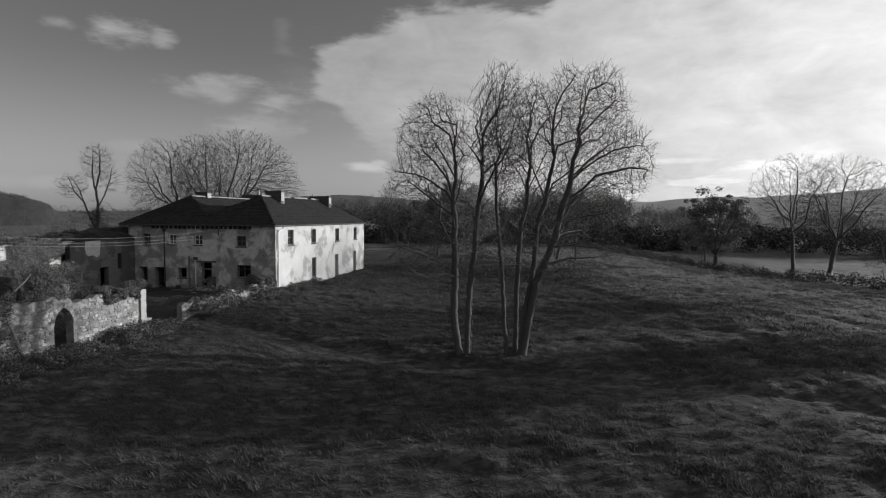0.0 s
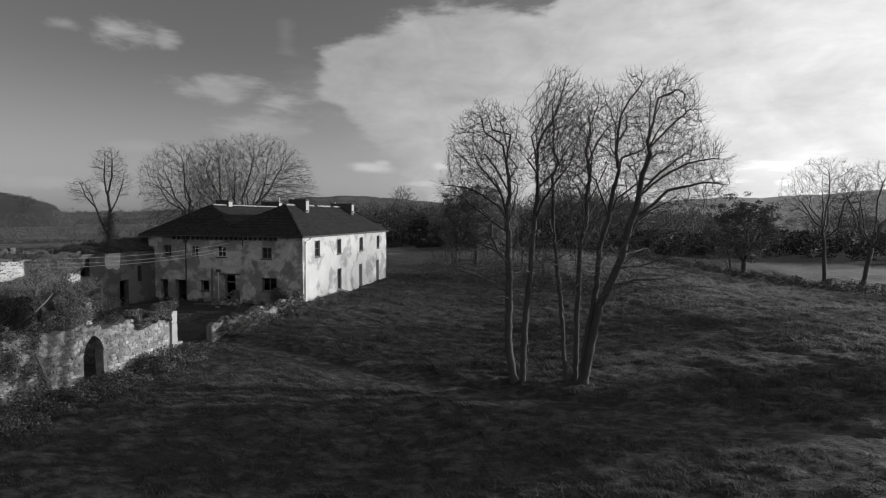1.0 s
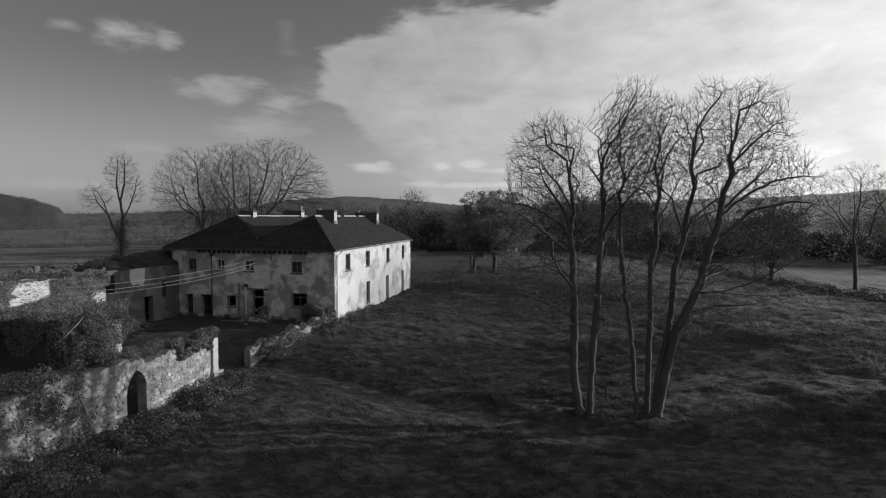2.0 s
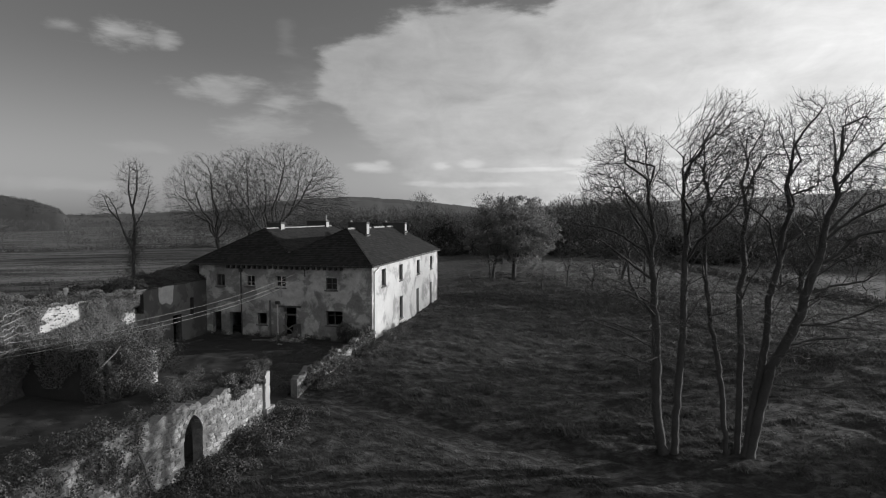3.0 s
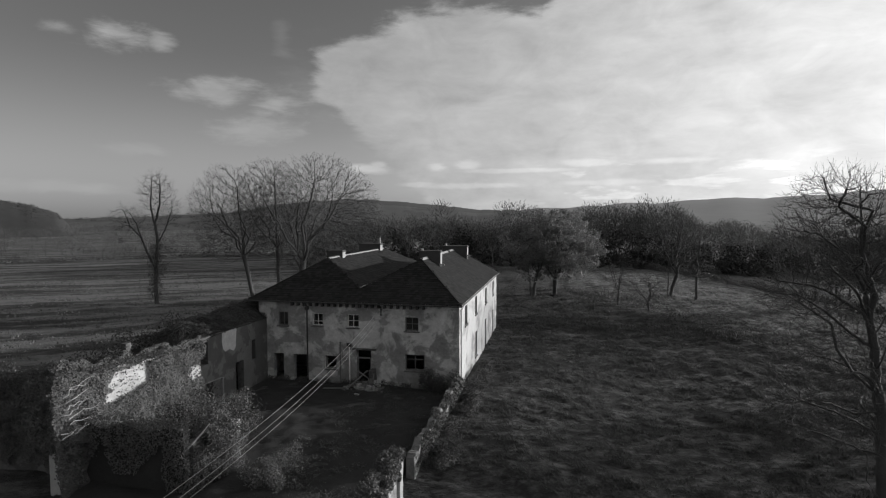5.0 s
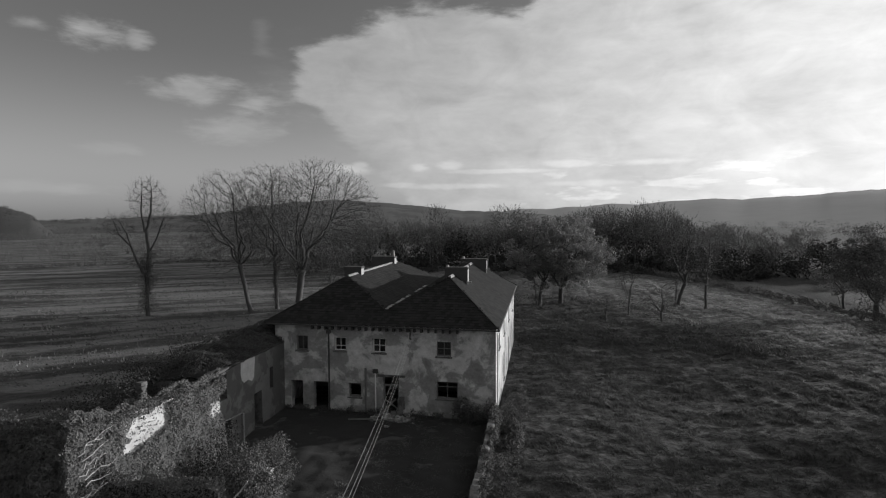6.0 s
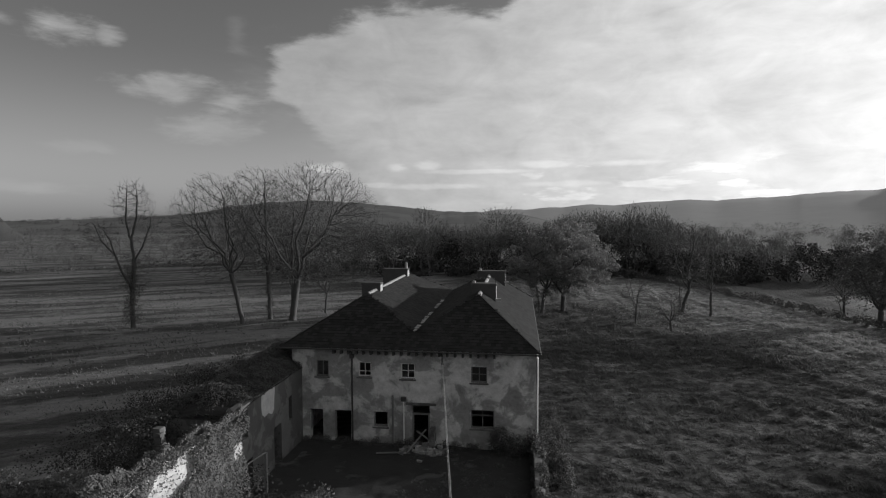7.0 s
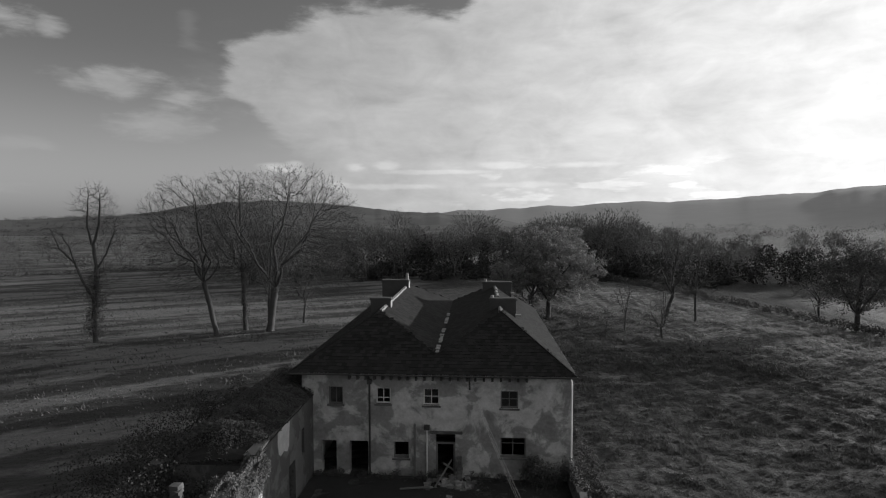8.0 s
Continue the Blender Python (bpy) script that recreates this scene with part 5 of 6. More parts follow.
def oak(seed, height, width, lean=(0.0, 0.0), bole=0.3, n=700, flat=0.40, tip=0.02, stems=1, fill=0.4, shift=(0, 0), fork=2.05, twigs=2.0, fine=34):
    """A round-headed leafless tree."""
    rng = np.random.RandomState(seed)
    lines = []
    for k in range(stems):
        a = 6.28 * k / stems
        o = 0.0 if stems == 1 else 0.02 * height
        x, y = o * math.cos(a), o * math.sin(a)
        h = bole * height * (1 + 0.25 * (k % 2))
        lines.append([(x, y, 0), (x * 1.6 + lean[0] * h * 0.5, y * 1.6 + lean[1] * h * 0.5, h * 0.55), (x * 3 + lean[0] * h, y * 3 + lean[1] * h, h)])
    head = np.array(lines[0][-1])
    limbs = 4 + int(width / 3.5)
    for k in range(limbs):
        a = 6.28 * (k + rng.uniform(-.3, .3)) / limbs
        e = rng.uniform(0.22, 0.34) * width if k else 0.05 * width
        f = rng.uniform(0.58, 0.72) * height if k else 0.82 * height
        m = head + np.array([0.45 * e * math.cos(a), 0.45 * e * math.sin(a), 0.4 * (f - head[2])])
        tip_ = np.array([head[0] + lean[0] * 3 + e * math.cos(a) + 0.5 * shift[0], head[1] + e * math.sin(a), f])
        j = lambda: rng.normal(0, 0.014 * height, 3)
        lines.append([tuple(head), tuple(head * 0.5 + m * 0.5 + j()), tuple(m + j()), tuple(m * 0.5 + tip_ * 0.5 + j()), tuple(tip_)])
    c = (lean[0] * height * 0.55 + shift[0], lean[1] * height * 0.55 + shift[1], height * (1 - flat) - 0.3)
    pts = np.concatenate([blob(rng, n, c, (width / 2, width / 2, height * flat), fill),
                          blob(rng, n // 4, (c[0] + width * 0.12, c[1], c[2] - height * 0.12), (width * 0.45, width * 0.45, height * flat * 0.7), fill)])
    pts = pts[pts[:, 2] > bole * height * 0.8]
    st = height / fine
    return colonise(seed, lines, pts, st, st * 1.15, st * 9, tip, 0.06, fork, st * 1.8, twigs, 140, 0.2, (c[0], c[1], height * 0.35), 0.2)


def forked_tree():
    """A half-dead tree: one upright leader and one long bare fork."""
    rng = np.random.RandomState(41)
    lines = [[(0, 0, 0), (-0.2, 0.1, 3), (0.1, 0, 6), (0.3, 0.2, 9.5), (0.1, 0, 12.5), (0.9, 0.1, 15.2), (1.2, 0, 18.4)],
             [(0.05, 0, 5.4), (-1.6, 0.2, 8.0), (-2.4, 0.1, 10.2), (-4.6, 0.3, 12.2), (-5.6, 0.2, 14.6)],
             [(-2.4, 0.1, 10.2), (-2.6, -0.6, 12.4), (-3.6, -0.7, 14.0)],
             [(0.3, 0.2, 9.5), (1.6, 0.3, 11.6), (2.6, 0.6, 14.4)],
             [(-0.1, 0, 12.7), (-0.9, 0.4, 15.4), (-0.7, 0.5, 18.6)]]
    pts = np.concatenate([blob(rng, 1300, (0.5, 0.1, 16.8), (2.7, 2.6, 3.6), 0.2), blob(rng, 360, (2.2, 0.4, 14.0), (2.0, 2, 2.4), 0.2), blob(rng, 260, (0.0, 0.0, 8.0), (3.2, 2.4, 3.0), 0.2),
                          blob(rng, 420, (-4.7, 0.1, 13.0), (3.0, 2.6, 2.3), 0.1)])
    return colonise(41, lines, pts, 0.42, 0.46, 4.0, 0.014, 0.06, 2.12, 0.8, 1.8, 140, 0.25, (0, 0, 9), 0.2)


ivied = plant("bare_tree", forked_tree(), (-80.2, 80.8), "half-dead tree with an ivied trunk and bare forks", FIELD, girth=1.2)
r = np.random.RandomState(3)
balls = [(r.uniform(-.7, .7) + 0.02 * z, r.uniform(-.6, .6), z, 0.85, 0.85, 0.7) for z in np.linspace(1.4, 9.0, 30)]
v, q = clumps(balls, 150, 0.09, 31)
part("ivy", array_mesh("ivy", v, q), M_IVY, ivied, "ivy wrapped round the trunk").location = (0, 0, 0)
v, q = clumps([(r.uniform(-.25, .25), r.uniform(-.25, .25), z, 0.5, 0.5, 0.6) for z in np.linspace(0.6, 9.5, 20)], 110, 0.09, 32)
ivied = plant("bare_tree", oak(43, 23.0, 11.5, (-0.03, 0), 0.36, 4600, 0.36, 0.011, twigs=2.6, shift=(-1.4, 0), fine=56, fill=0.25, fork=2.16), (-64.6, 89.7), "leafless tree with a thick dark ivied trunk", FIELD)
part("ivy", array_mesh("ivy", v, q), M_IVY, ivied, "ivy wrapped round the trunk").location = (0, 0, 0)
plant("bare_tree", oak(42, 21.8, 12.5, (-0.25, 0.05), 0.33, 4600, 0.36, 0.011, twigs=2.6, shift=(-1.4, 0), fine=56, fill=0.25, fork=2.16), (-66.9, 85.8), "leafless tree with a leaning trunk", FIELD)
plant("bare_tree", oak(44, 23.4, 20.5, (0.13, 0.03), 0.27, 9000, 0.41, 0.011, twigs=2.6, shift=(1.4, 0), fine=58, fill=0.3, fork=2.14), (-60.8, 88.8), "large spreading leafless oak at the field edge", FIELD)
plant("bare_tree", oak(45, 10, 6, (0.1, 0), 0.3, 130, 0.38, 0.018), (-58.0, 94.9), "small pale forked leafless tree", FIELD)
plant("bare_tree", oak(55, 15, 7, (0.0, 0), 0.3, 300, 0.38, 0.018), (-62.5, 93.0), "thin leafless tree beside the oak", FIELD)
plant("bare_tree", oak(46, 4.4, 3.2, (0, 0), 0.25, 260, 0.40, 0.008), (-15.5, 87.0), "small leafless orchard tree", "orchard trees")
plant("bare_tree", oak(47, 5.6, 6.4, (-0.1, 0), 0.25, 420, 0.38, 0.010), (-8.2, 87.3), "low spreading leafless orchard tree", "orchard trees")
plant("bare_tree", oak(48, 7.5, 4.5, (0.05, 0), 0.3, 180, 0.38, 0.012), (-11.9, 91.5), "small upright leafless orchard tree", "orchard trees")
plant("bare_tree", oak(49, 13, 6.5, (0.0, 0), 0.3, 260, 0.38, 0.016), (0.4, 98.9), "slender leafless tree in the pasture", FIELD)
plant("bare_tree", oak(50, 15, 9, (0.1, 0), 0.25, 900, 0.40, 0.016, 3), (-3.1, 102.0), "leafless tree with leaning trunks", FIELD)
plant("bare_tree", oak(51, 18.5, 15, (0.16, 0), 0.3, 3000, 0.36, 0.009, twigs=2.4, fine=50), (37.0, 92.5), "leafless oak leaning over the hedge", FIELD)
plant("bare_tree", oak(52, 19.5, 13, (-0.05, 0), 0.34, 2600, 0.34, 0.009, twigs=2.4, fine=50), (33.7, 96.5), "leafless tree standing in the hedge", FIELD)
plant("bare_tree", oak(53, 8, 7, (0.1, 0), 0.25, 260, 0.40, 0.014, 2), (36.5, 77.0), "stunted leafless tree at the hedge", FIELD)
plant("bare_tree", oak(54, 9, 7, (-0.2, 0), 0.3, 260, 0.38, 0.015, 2), (23.5, 108.0), "leaning leafless tree beside the hedge", FIELD)
plant("bare_tree", oak(56, 13, 9, (0.0, 0), 0.3, 800, 0.40, 0.016, 2), (-24.6, 99.5), "leafless tree beside the evergreen", FIELD)


# Unseen to the right; placed only to dapple the pasture with shade.
plant("bare_tree", oak(57, 17.5, 13, (0.0, 0), 0.42, 2200, 0.34, 0.026, twigs=2.6), (52.0, 76.5), "leafless oak added out of view to shade the pasture", FIELD)


def evergreen(name, at, height, width, seed, label, per=26, low=0.25, count=330, leaf=0.21, mat=None):
    x, y = at
    z = gz(x, y) - 0.1
    root = thing(name, (x, y, z), label, "tree", FIELD)
    tubes, ends = oak(seed, height * 0.9, width * 0.85, (0.02, 0), 0.2, 60, 0.38, 0.05)
    v, q = tube_arrays(tubes)
    part("trunk", array_mesh("trunk", v, q, True), M_BARK, root).location = (0, 0, 0)
    rng = np.random.RandomState(seed)
    balls = []
    for k in range(count):
        d = rng.normal(0, 1, 3)
        d /= np.linalg.norm(d)
        r = rng.uniform(0.45, 1.0) * (1 + 0.12 * math.sin(3 * math.atan2(d[1], d[0]) + seed))
        c = (d[0] * r * width / 2, d[1] * r * width / 2, height * (low + (1 - low) * (0.45 + 0.5 * d[2] * r)))
        balls.append((*c, *(rng.uniform(0.35, 0.9) * max(width, 15) / 14 * np.array([1.2, 1.2, 0.8]))))
    v, q = clumps(balls, per, leaf, seed)
    part("crown", array_mesh("crown", v, q), mat or M_LEAF, root).location = (0, 0, 0)


evergreen("evergreen_oak", (-21.0, 101.9), 15.0, 17.0, 61, "broad evergreen oak with dense glossy crown", 150, 0.18, 360, 0.15)
evergreen("evergreen_oak", (22.6, 97.4), 14.0, 11.5, 62, "dark round-headed evergreen in the pasture", 70, 0.22, 250, 0.14, M_IVY)
# Added outside the view to throw a shadow band over the grass.
evergreen("evergreen_oak", (52.0, 58.6), 16.5, 8.5, 63, "dense evergreen added out of view to shade the pasture", 64, 0.34, 260)


# ------------------------------------------------------------------ woods, hedges and hills
def scatter_wood(name, spots, seeds, label, category, mat=None, bole=(0.15, 0.32), wide=(10, 13), fuzz=760, strand=0.065, n=50):
    """Many leafless trees joined into one mesh, each with a domed head of fine twigs."""
    rng = np.random.RandomState(77)
    kinds = []
    for sd in seeds:
        r = np.random.RandomState(sd)
        w = r.uniform(*wide)
        low = r.uniform(*bole)
        tubes, ends = oak(sd, 17.0, w * 0.9, (r.uniform(-.08, .08), r.uniform(-.08, .08)), low, n, 0.42, 0.035, fork=2.2, twigs=0.8, fine=26)
        v, q = tube_arrays([t for t in tubes if t[1][0] > 0.07])
        thin = [(p[i], p[min(i + 2, len(p) - 1)], rr[i]) for p, rr in tubes if rr[0] <= 0.07 for i in range(0, len(p) - 1, 2)]
        d = r.normal(0, 1, (fuzz, 3))
        d /= np.linalg.norm(d, axis=1, keepdims=True)
        d[:, 2] = np.where(d[:, 2] < -0.55, -d[:, 2], d[:, 2])
        lobes = 1 + 0.10 * np.sin(3 * np.arctan2(d[:, 1], d[:, 0]) + sd) + 0.07 * np.sin(7 * d[:, 2] + 5 * d[:, 0] + sd)
        at = d * (r.uniform(0.35, 0.94, fuzz) * lobes)[:, None] * np.array([w / 2, w / 2, 18 * 0.36]) + np.array([0, 0, 18 * 0.62])
        out = d * np.array([1, 1, 0.8]) + r.normal(0, 0.35, (fuzz, 3)) + np.array([0, 0, 0.35])
        out /= np.linalg.norm(out, axis=1, keepdims=True)
        tips = [(p, p + o * L, strand) for p, o, L in zip(at, out, r.uniform(0.4, 1.15, fuzz))]
        bv, bq = blade_arrays(thin + ends + tips, sd, len(v))
        kinds.append((np.concatenate([v, bv]) / 18.0, np.concatenate([q, bq])))
    vs, qs, n = [], [], 0
    for x, y, h in spots:
        v, q = kinds[rng.randint(len(kinds))]
        a = rng.uniform(0, 6.28)
        c, s_ = math.cos(a), math.sin(a)
        w = h * rng.uniform(0.9, 1.25)
        vs.append(np.stack([x + w * (v[:, 0] * c - v[:, 1] * s_), y + w * (v[:, 0] * s_ + v[:, 1] * c), lay(x, y) - 0.2 + h * v[:, 2]], 1))
        qs.append(q + n)
        n += len(v)
    single(name, array_mesh(name, np.concatenate(vs), np.concatenate(qs)), mat or M_WOODS, label, category, kind="stuff")


rng = np.random.RandomState(5)


def polar(az, dist):
    return -25 + dist * math.sin(radians(az)), 10 + dist * math.cos(radians(az))


spots = []
for k in range(66):
    az = -24 + 38 * (k + rng.rand()) / 66
    x, y = polar(az, rng.uniform(146, 188))
    spots.append((x, y, (14.2 + 2.6 * float(fold(az, 1, 5)) - 2.5 * float(fold(az, 13, 15))) * rng.uniform(0.88, 1.06)))
for az, d, h in ((-10.5, 158, 19.0), (-3.2, 160, 19.0), (-1.6, 165, 17.5), (5.0, 156, 18.4), (7.0, 160, 18.4), (10.0, 158, 19.4), (12.0, 162, 19.0)):
    spots.append((*polar(az, d), h))
for k in range(20):
    az = 13 + 10 * (k + rng.rand()) / 20
    spots.append((*polar(az, rng.uniform(160, 205)), np.interp(az, (13, 23), (15.0, 9.0)) * rng.uniform(0.85, 1.05)))
for k in range(44):
    az = rng.uniform(16, 48)
    x, y = polar(az, rng.uniform(185, 290))
    spots.append((x, y, rng.uniform(9, 13.5)))
scatter_wood("wood", spots, (71, 72, 73, 74, 78), "dense leafless winter wood beyond the pasture", "wood", M_WOODS)
spots = []
for k in range(104):
    az = -60 + 40 * (k + rng.rand()) / 104
    x, y = polar(az, 196 + 70 * rng.rand() if k % 3 else 270 + 180 * rng.rand())
    spots.append((x, y, rng.uniform(4.5, 12.5)))
scatter_wood("hedgerow_trees", spots, (75, 76, 77), "pale leafless trees along the far field hedges", "trees", M_SCRUB, (0.08, 0.2), (12, 16), 340, 0.08, 30)

balls = []
for k in range(110):
    az = rng.uniform(-60, -18)
    x, y = polar(az, 186 + 230 * rng.rand() ** 1.4)
    r = rng.uniform(1.3, 2.6)
    balls.append((x, y, r * rng.uniform(0.5, 1.1), r * 1.2, r * 1.2, r))
leafy("hedgerow_scrub", balls, 150, 0.50, 20, M_SCRUB, None, "pale leafless scrub along the far hedges", "scrub", "stuff", 0.06)
balls = []
for k in range(300):
    az = rng.uniform(-25, 14)
    x, y = polar(az, rng.uniform(152, 205))
    r = rng.uniform(1.6, 3.2)
    balls.append((x, y, float(lay(x, y)) + rng.uniform(0.5, 9.0), r, r, r * 1.1))
for k in range(330):
    az = rng.uniform(11, 50)
    x, y = polar(az, 158 + 130 * rng.rand() ** 1.5)
    r = rng.uniform(1.6, 3.3)
    balls.append((x, y, float(lay(x, y)) + rng.uniform(0.5, 4.5), r, r, r))
for k in range(170):
    az = rng.uniform(-25, 21)
    x, y = polar(az, rng.uniform(143, 165))
    r = rng.uniform(1.2, 2.2)
    balls.append((x, y, float(lay(x, y)) + rng.uniform(0.3, 3.0), r, r, r))
for k in range(160):
    az = rng.uniform(-24, 56)
    x, y = polar(az, rng.uniform(290, 800))
    r = rng.uniform(3.0, 6.0)
    balls.append((x, y, float(lay(x, y)) + r * rng.uniform(0.5, 1.2), r * 1.4, r * 1.4, r))
leafy("woodland_undergrowth", balls, 95, 0.62, 9, M_THICKET, None, "dark undergrowth below the winter woods", "scrub", "stuff", 0.26)

balls = []
for k in range(120):
    az = rng.uniform(-60, -18)
    x, y = polar(az, 192 + 350 * rng.rand() ** 1.5)
    r = rng.uniform(1.2, 2.6)
    balls.append((x, y, float(lay(x, y)) + r * 0.5, r * 1.3, r * 1.3, r))
for k in range(110):
    az = rng.uniform(-62, -15)
    x, y = polar(az, rng.uniform(480, 1100))
    r = rng.uniform(3.0, 6.5)
    balls.append((x, y, float(lay(x, y)) + r * 0.5, r * 1.8, r * 1.8, r * 0.9))
leafy("hedgerow_thicket", balls, 110, 0.6, 28, M_THICKET, None, "dark thickets along the far field hedges", "scrub", "stuff", 0.09)

# the field hedge that runs away to the woods
balls = []
line = [(44, 46), (33, 70), (22, 97), (11, 130), (0, 158)]
for (ax, ay), (bx, by) in zip(line, line[1:]):
    for k in range(110):
        t = (k + rng.rand()) / 110
        x, y = ax + (bx - ax) * t + rng.uniform(-.7, .7), ay + (by - ay) * t
        r = rng.uniform(0.5, 0.85)
        balls.append((x, y, float(lay(x, y)) + rng.uniform(0.2, 1.05), r * 1.2, r * 1.2, r))
leafy("hedge", balls, 75, 0.11, 10, M_BUSH, None, "clipped dark hedge on a bank between fields", "hedge", "stuff")
balls = []
line = [(-230, 110), (-190, 132), (-140, 171), (-100, 184), (-55, 188)]
for (ax, ay), (bx, by) in zip(line, line[1:]):
    for k in range(45):
        t = k / 45
        x, y = ax + (bx - ax) * t, ay + (by - ay) * t + rng.uniform(-.4, .4)
        balls.append((x, y, float(lay(x, y)) + 0.5, 1.1, 1.0, rng.uniform(0.6, 1.0)))
leafy("hedge", balls, 60, 0.2, 12, M_BUSH, None, "low far hedge across the flat fields", "hedge", "stuff")


def hill(name, crest, near, depth, label, seed, mat=None):
    """A ridge of land along the horizon; crest: (azimuth, height) pairs."""
    azs = np.linspace(crest[0][0], crest[-1][0], 160)
    hs = np.interp(azs, [c[0] for c in crest], [c[1] for c in crest])
    r = np.random.RandomState(seed)
    hs = hs + np.interp(azs, azs[::4], r.normal(0, 1, 40)) * 0.02 * hs.max() + np.interp(azs, azs, r.normal(0, 1, 160)) * 0.006 * hs.max()
    rows = []
    for f, k in ((0, 0), (0.25, 0.35), (0.5, 0.72), (0.75, 0.95), (1, 1), (1.3, 0.6), (1.8, 0)):
        d = near + depth * f
        rows.append(np.stack([-25 + d * np.sin(np.radians(azs)), 10 + d * np.cos(np.radians(azs)), hs * k - 1.0], 1))
    n = len(azs)
    v = np.concatenate(rows)
    i, j = np.meshgrid(np.arange(n - 1), np.arange(len(rows) - 1))
    a = (j * n + i).ravel()
    single(name, array_mesh(name, v, np.stack([a, a + 1, a + 1 + n, a + n], 1), True), mat or M_HILL, label, "hill", kind="structure")


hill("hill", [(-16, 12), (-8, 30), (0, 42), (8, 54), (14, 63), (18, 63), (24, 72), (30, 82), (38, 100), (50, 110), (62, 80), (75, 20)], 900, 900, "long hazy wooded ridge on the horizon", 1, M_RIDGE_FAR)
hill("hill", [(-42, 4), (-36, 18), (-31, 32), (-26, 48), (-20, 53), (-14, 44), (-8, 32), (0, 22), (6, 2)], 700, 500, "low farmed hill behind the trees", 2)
hill("hill", [(-80, 44), (-56, 38), (-51.5, 33.5), (-48.5, 28), (-46.8, 20), (-46, 9), (-45, 0)], 480, 160, "dark wooded knoll above the fields", 3, M_KNOLL)
FAR_PASTURE = [(-90, 18), (-60, 18), (-46, 14), (-40, 17), (-35, 22), (-30, 24), (-24, 10)]
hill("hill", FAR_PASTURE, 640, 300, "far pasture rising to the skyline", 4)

balls = []
rng = np.random.RandomState(6)
for k in range(420):
    az = rng.uniform(-75, -46.6)
    h = np.interp(az, (-80, -56, -51.5, -48.5, -46.8), (44, 38, 33.5, 28, 20))
    f = rng.uniform(0.3, 1.05)
    x, y = polar(az, 480 + 160 * f)
    r = rng.uniform(3, 5)
    balls.append((x, y, h * np.interp(f, (0.25, 0.5, 0.75, 1), (0.35, 0.72, 0.95, 1)) - 3, r, r, r * 0.6))
leafy("hilltop_wood", balls, 70, 0.9, 11, M_THICKET, None, "dark wood covering the knoll", "wood", "stuff", 0.16)

balls = []
for line in range(8):
    f0, f1 = 0.05 + 0.13 * line + rng.uniform(-.04, .04), 0.05 + 0.12 * line + rng.uniform(-.1, .1)
    for k in range(120):
        az = rng.uniform(-70, -24.5)
        f = f0 + (f1 - f0) * (az + 70) / 45
        if math.sin(az * 0.9 + line * 2.1) < -0.55:
            continue
        h = np.interp(az, [c[0] for c in FAR_PASTURE], [c[1] for c in FAR_PASTURE])
        x, y = polar(az, 640 + 300 * f)
        r = rng.uniform(1.2, 2.6) * (1.6 if rng.rand() < 0.15 else 1)
        balls.append((x, y, h * np.interp(f, (0, 0.25, 0.5, 0.75, 1), (0, 0.35, 0.72, 0.95, 1)) - 1 + r * 0.5, r * 1.8, r * 1.8, r))
leafy("hillside_hedges", balls, 30, 0.9, 14, M_THICKET, None, "hedges and trees across the far pasture", "hedge", "stuff", 0.16)

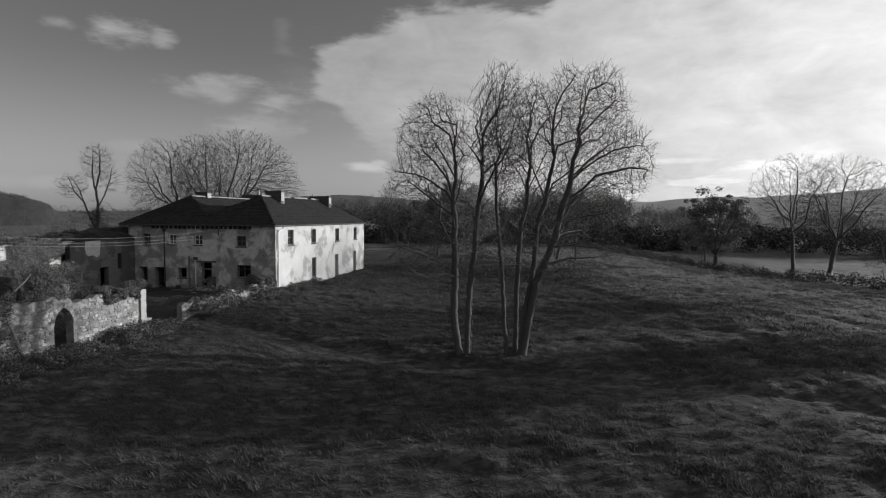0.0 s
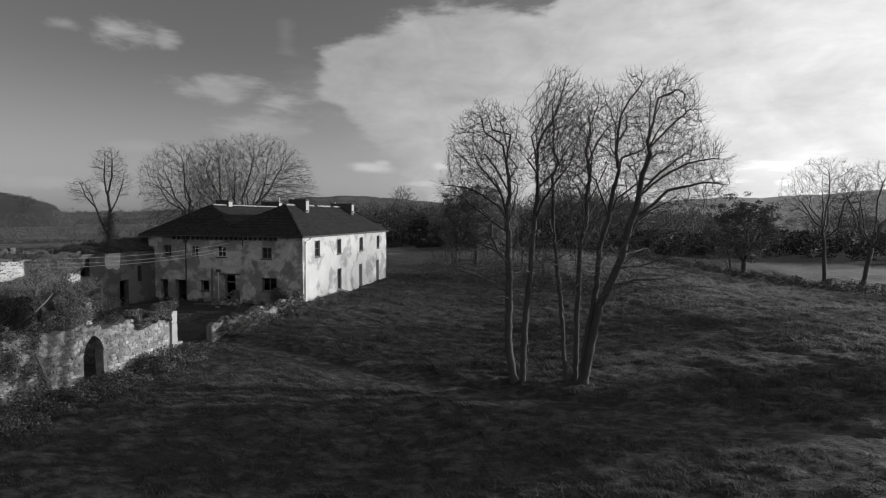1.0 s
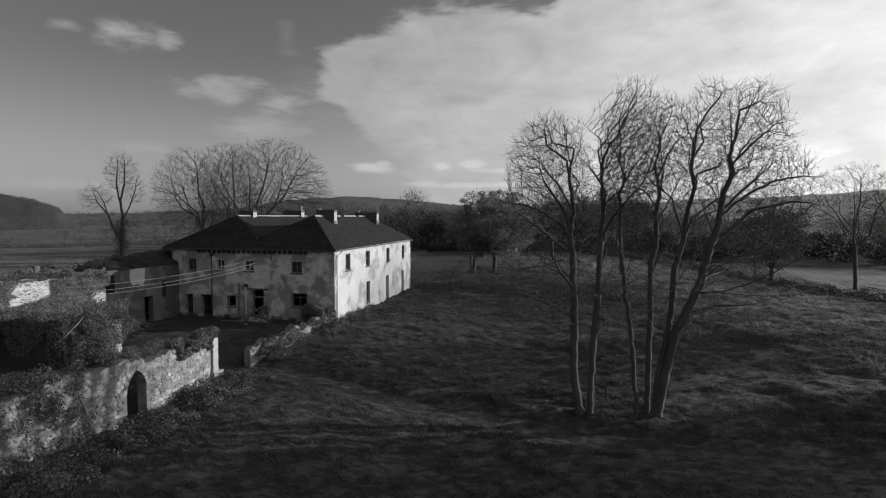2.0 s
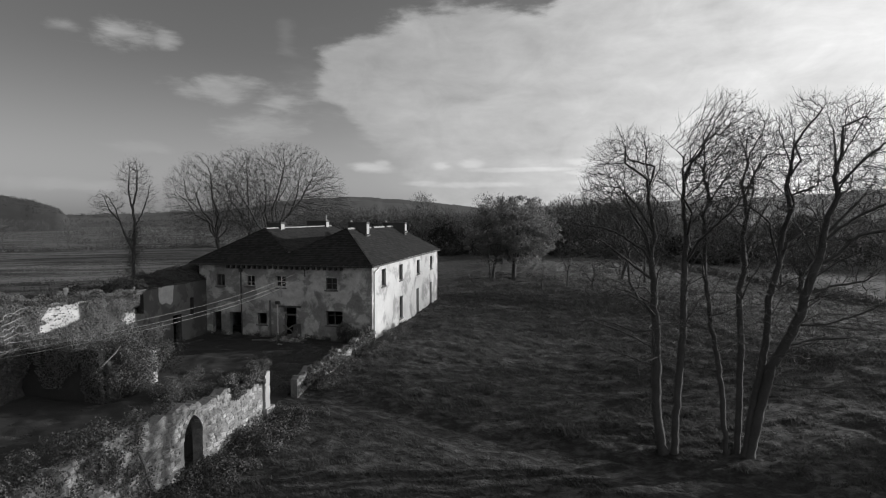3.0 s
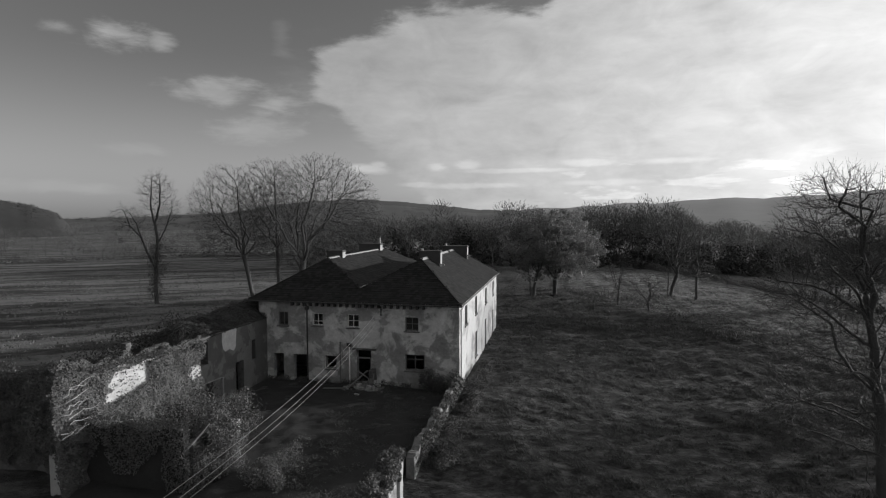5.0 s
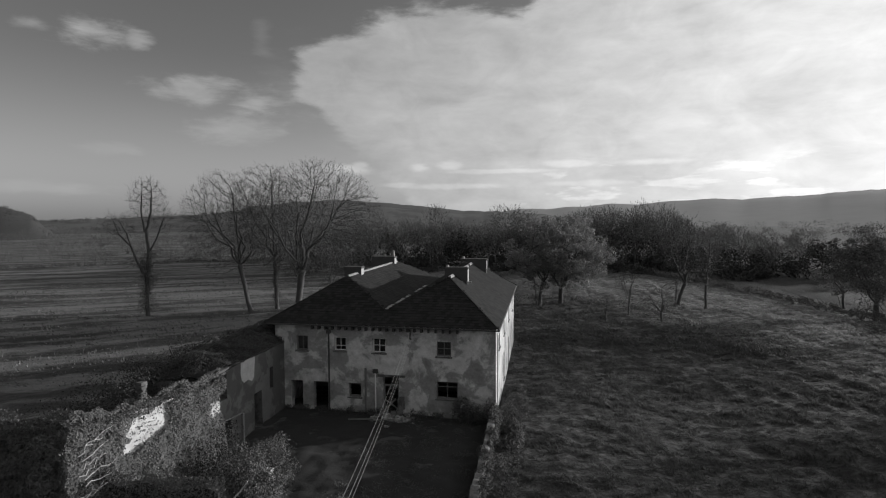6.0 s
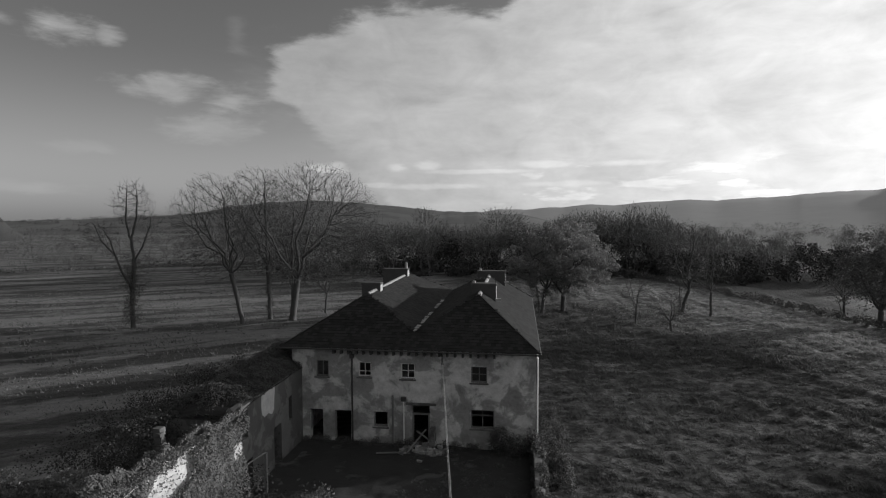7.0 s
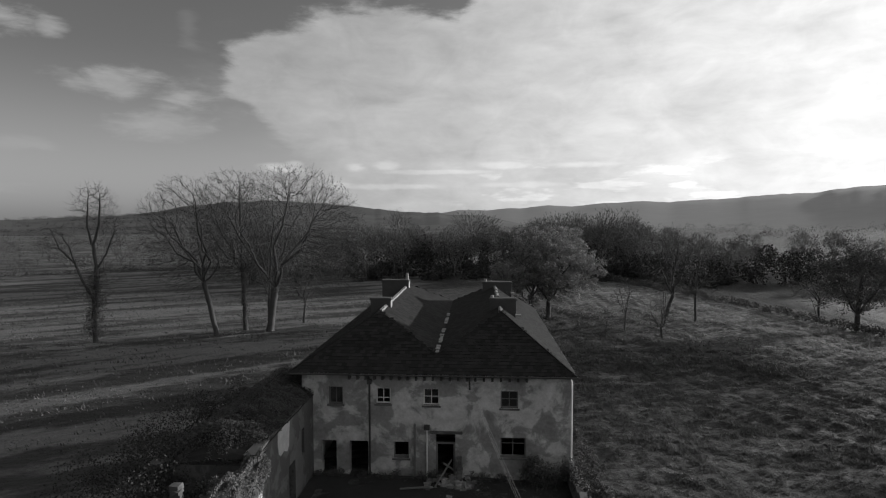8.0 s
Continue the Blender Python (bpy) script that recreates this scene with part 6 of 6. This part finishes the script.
# ------------------------------------------------------------------ grass
def make_grass():
    """Fine blades gathered into low clumps, thinner on the track and taller where the grass is rank."""
    rng = np.random.RandomState(17)
    # count, x from, x to, y from, y to, width
    areas = ((210000, -27, 24, 11, 34, 1.0), (130000, -27, 28, 32, 52, 1.4), (110000, -27, 40, 50, 74, 2.0), (90000, -30, 36, 70, 112, 3.0), (50000, -125, -47, 48, 130, 2.6))
    vs = {M_BLADE: [], M_BLADE_SUN: []}
    for count, x0, x1, y0, y1, wide in areas:
        x, y = rng.uniform(x0, x1, count), rng.uniform(y0, y1, count)
        size = 0.30 * wide ** 0.6
        clump = 0.75 * grain(x, y, size) + 0.45 * grain(x * 0.5 + y * 0.2, y - x * 0.3, 2.2 * size) + 0.3 * grain(x, y, 4.0)
        keep = (clump + rng.uniform(-.35, .35, count) > 0.0) & ~((x > -48) & (x < -26.6) & (y > 10) & (y < 68)) & (track(x, y) < 0.10) & ((x - 44) * 2 + (y - 46) * 0.82 < -5)
        x, y, clump = x[keep], y[keep], clump[keep]
        n = len(x)
        z = ground_z(x, y)
        h = rng.uniform(0.08, 0.20, n) * (0.55 + np.clip(clump, 0, 1.2)) * wide ** 0.4
        a = rng.uniform(0, 6.28, n)
        w = rng.uniform(0.014, 0.030, n) * wide
        bend = rng.normal(0, 0.08, (n, 2)) + np.array([-0.07, -0.03])
        b0 = np.stack([x - np.cos(a) * w, y - np.sin(a) * w, z - 0.02], 1)
        b1 = np.stack([x + np.cos(a) * w, y + np.sin(a) * w, z - 0.02], 1)
        t = np.stack([x + bend[:, 0], y + bend[:, 1], z + h], 1)
        # Sunlit stretches take the paler blades, so sunlight sits in their colour.
        pale = (x + 0.45 * y + rng.normal(0, 4, n) > 35) | ((x < -47) & (rng.rand(n) < 0.5))
        tri = np.stack([b0, b1, t], 1)
        vs[M_BLADE].append(tri[~pale])
        vs[M_BLADE_SUN].append(tri[pale])
    for mat, label in ((M_BLADE, "rough long winter grass in tussocks"), (M_BLADE_SUN, "rank grass over the open pasture, coloured pale as if sunlit")):
        v = np.concatenate(vs[mat]).reshape(-1, 3)
        single("grass", array_mesh("grass", v, np.arange(len(v)).reshape(-1, 3)), mat, label, "grass", kind="stuff")


make_grass()

# ------------------------------------------------------------------ stones, last
rng = random.Random(55)
hole = lambda y, z, w, h: abs(y - AY) < AW + w / 2 + 0.12 and z - h / 2 < arch_z(max(AY - AW + .01, min(AY + AW - .01, y))) + 0.2
rubble("stone", wall_root, 17.0, 28.0, lambda y: 1.2, wall_top, -26.24, 1, rng, hole=hole, size=(0.29, 0.18))
rubble("stone", low_root, 32.3, 45.0, lambda y: 1.2, low_top, -26.72, 1, rng, size=(0.30, 0.19), limit=200)
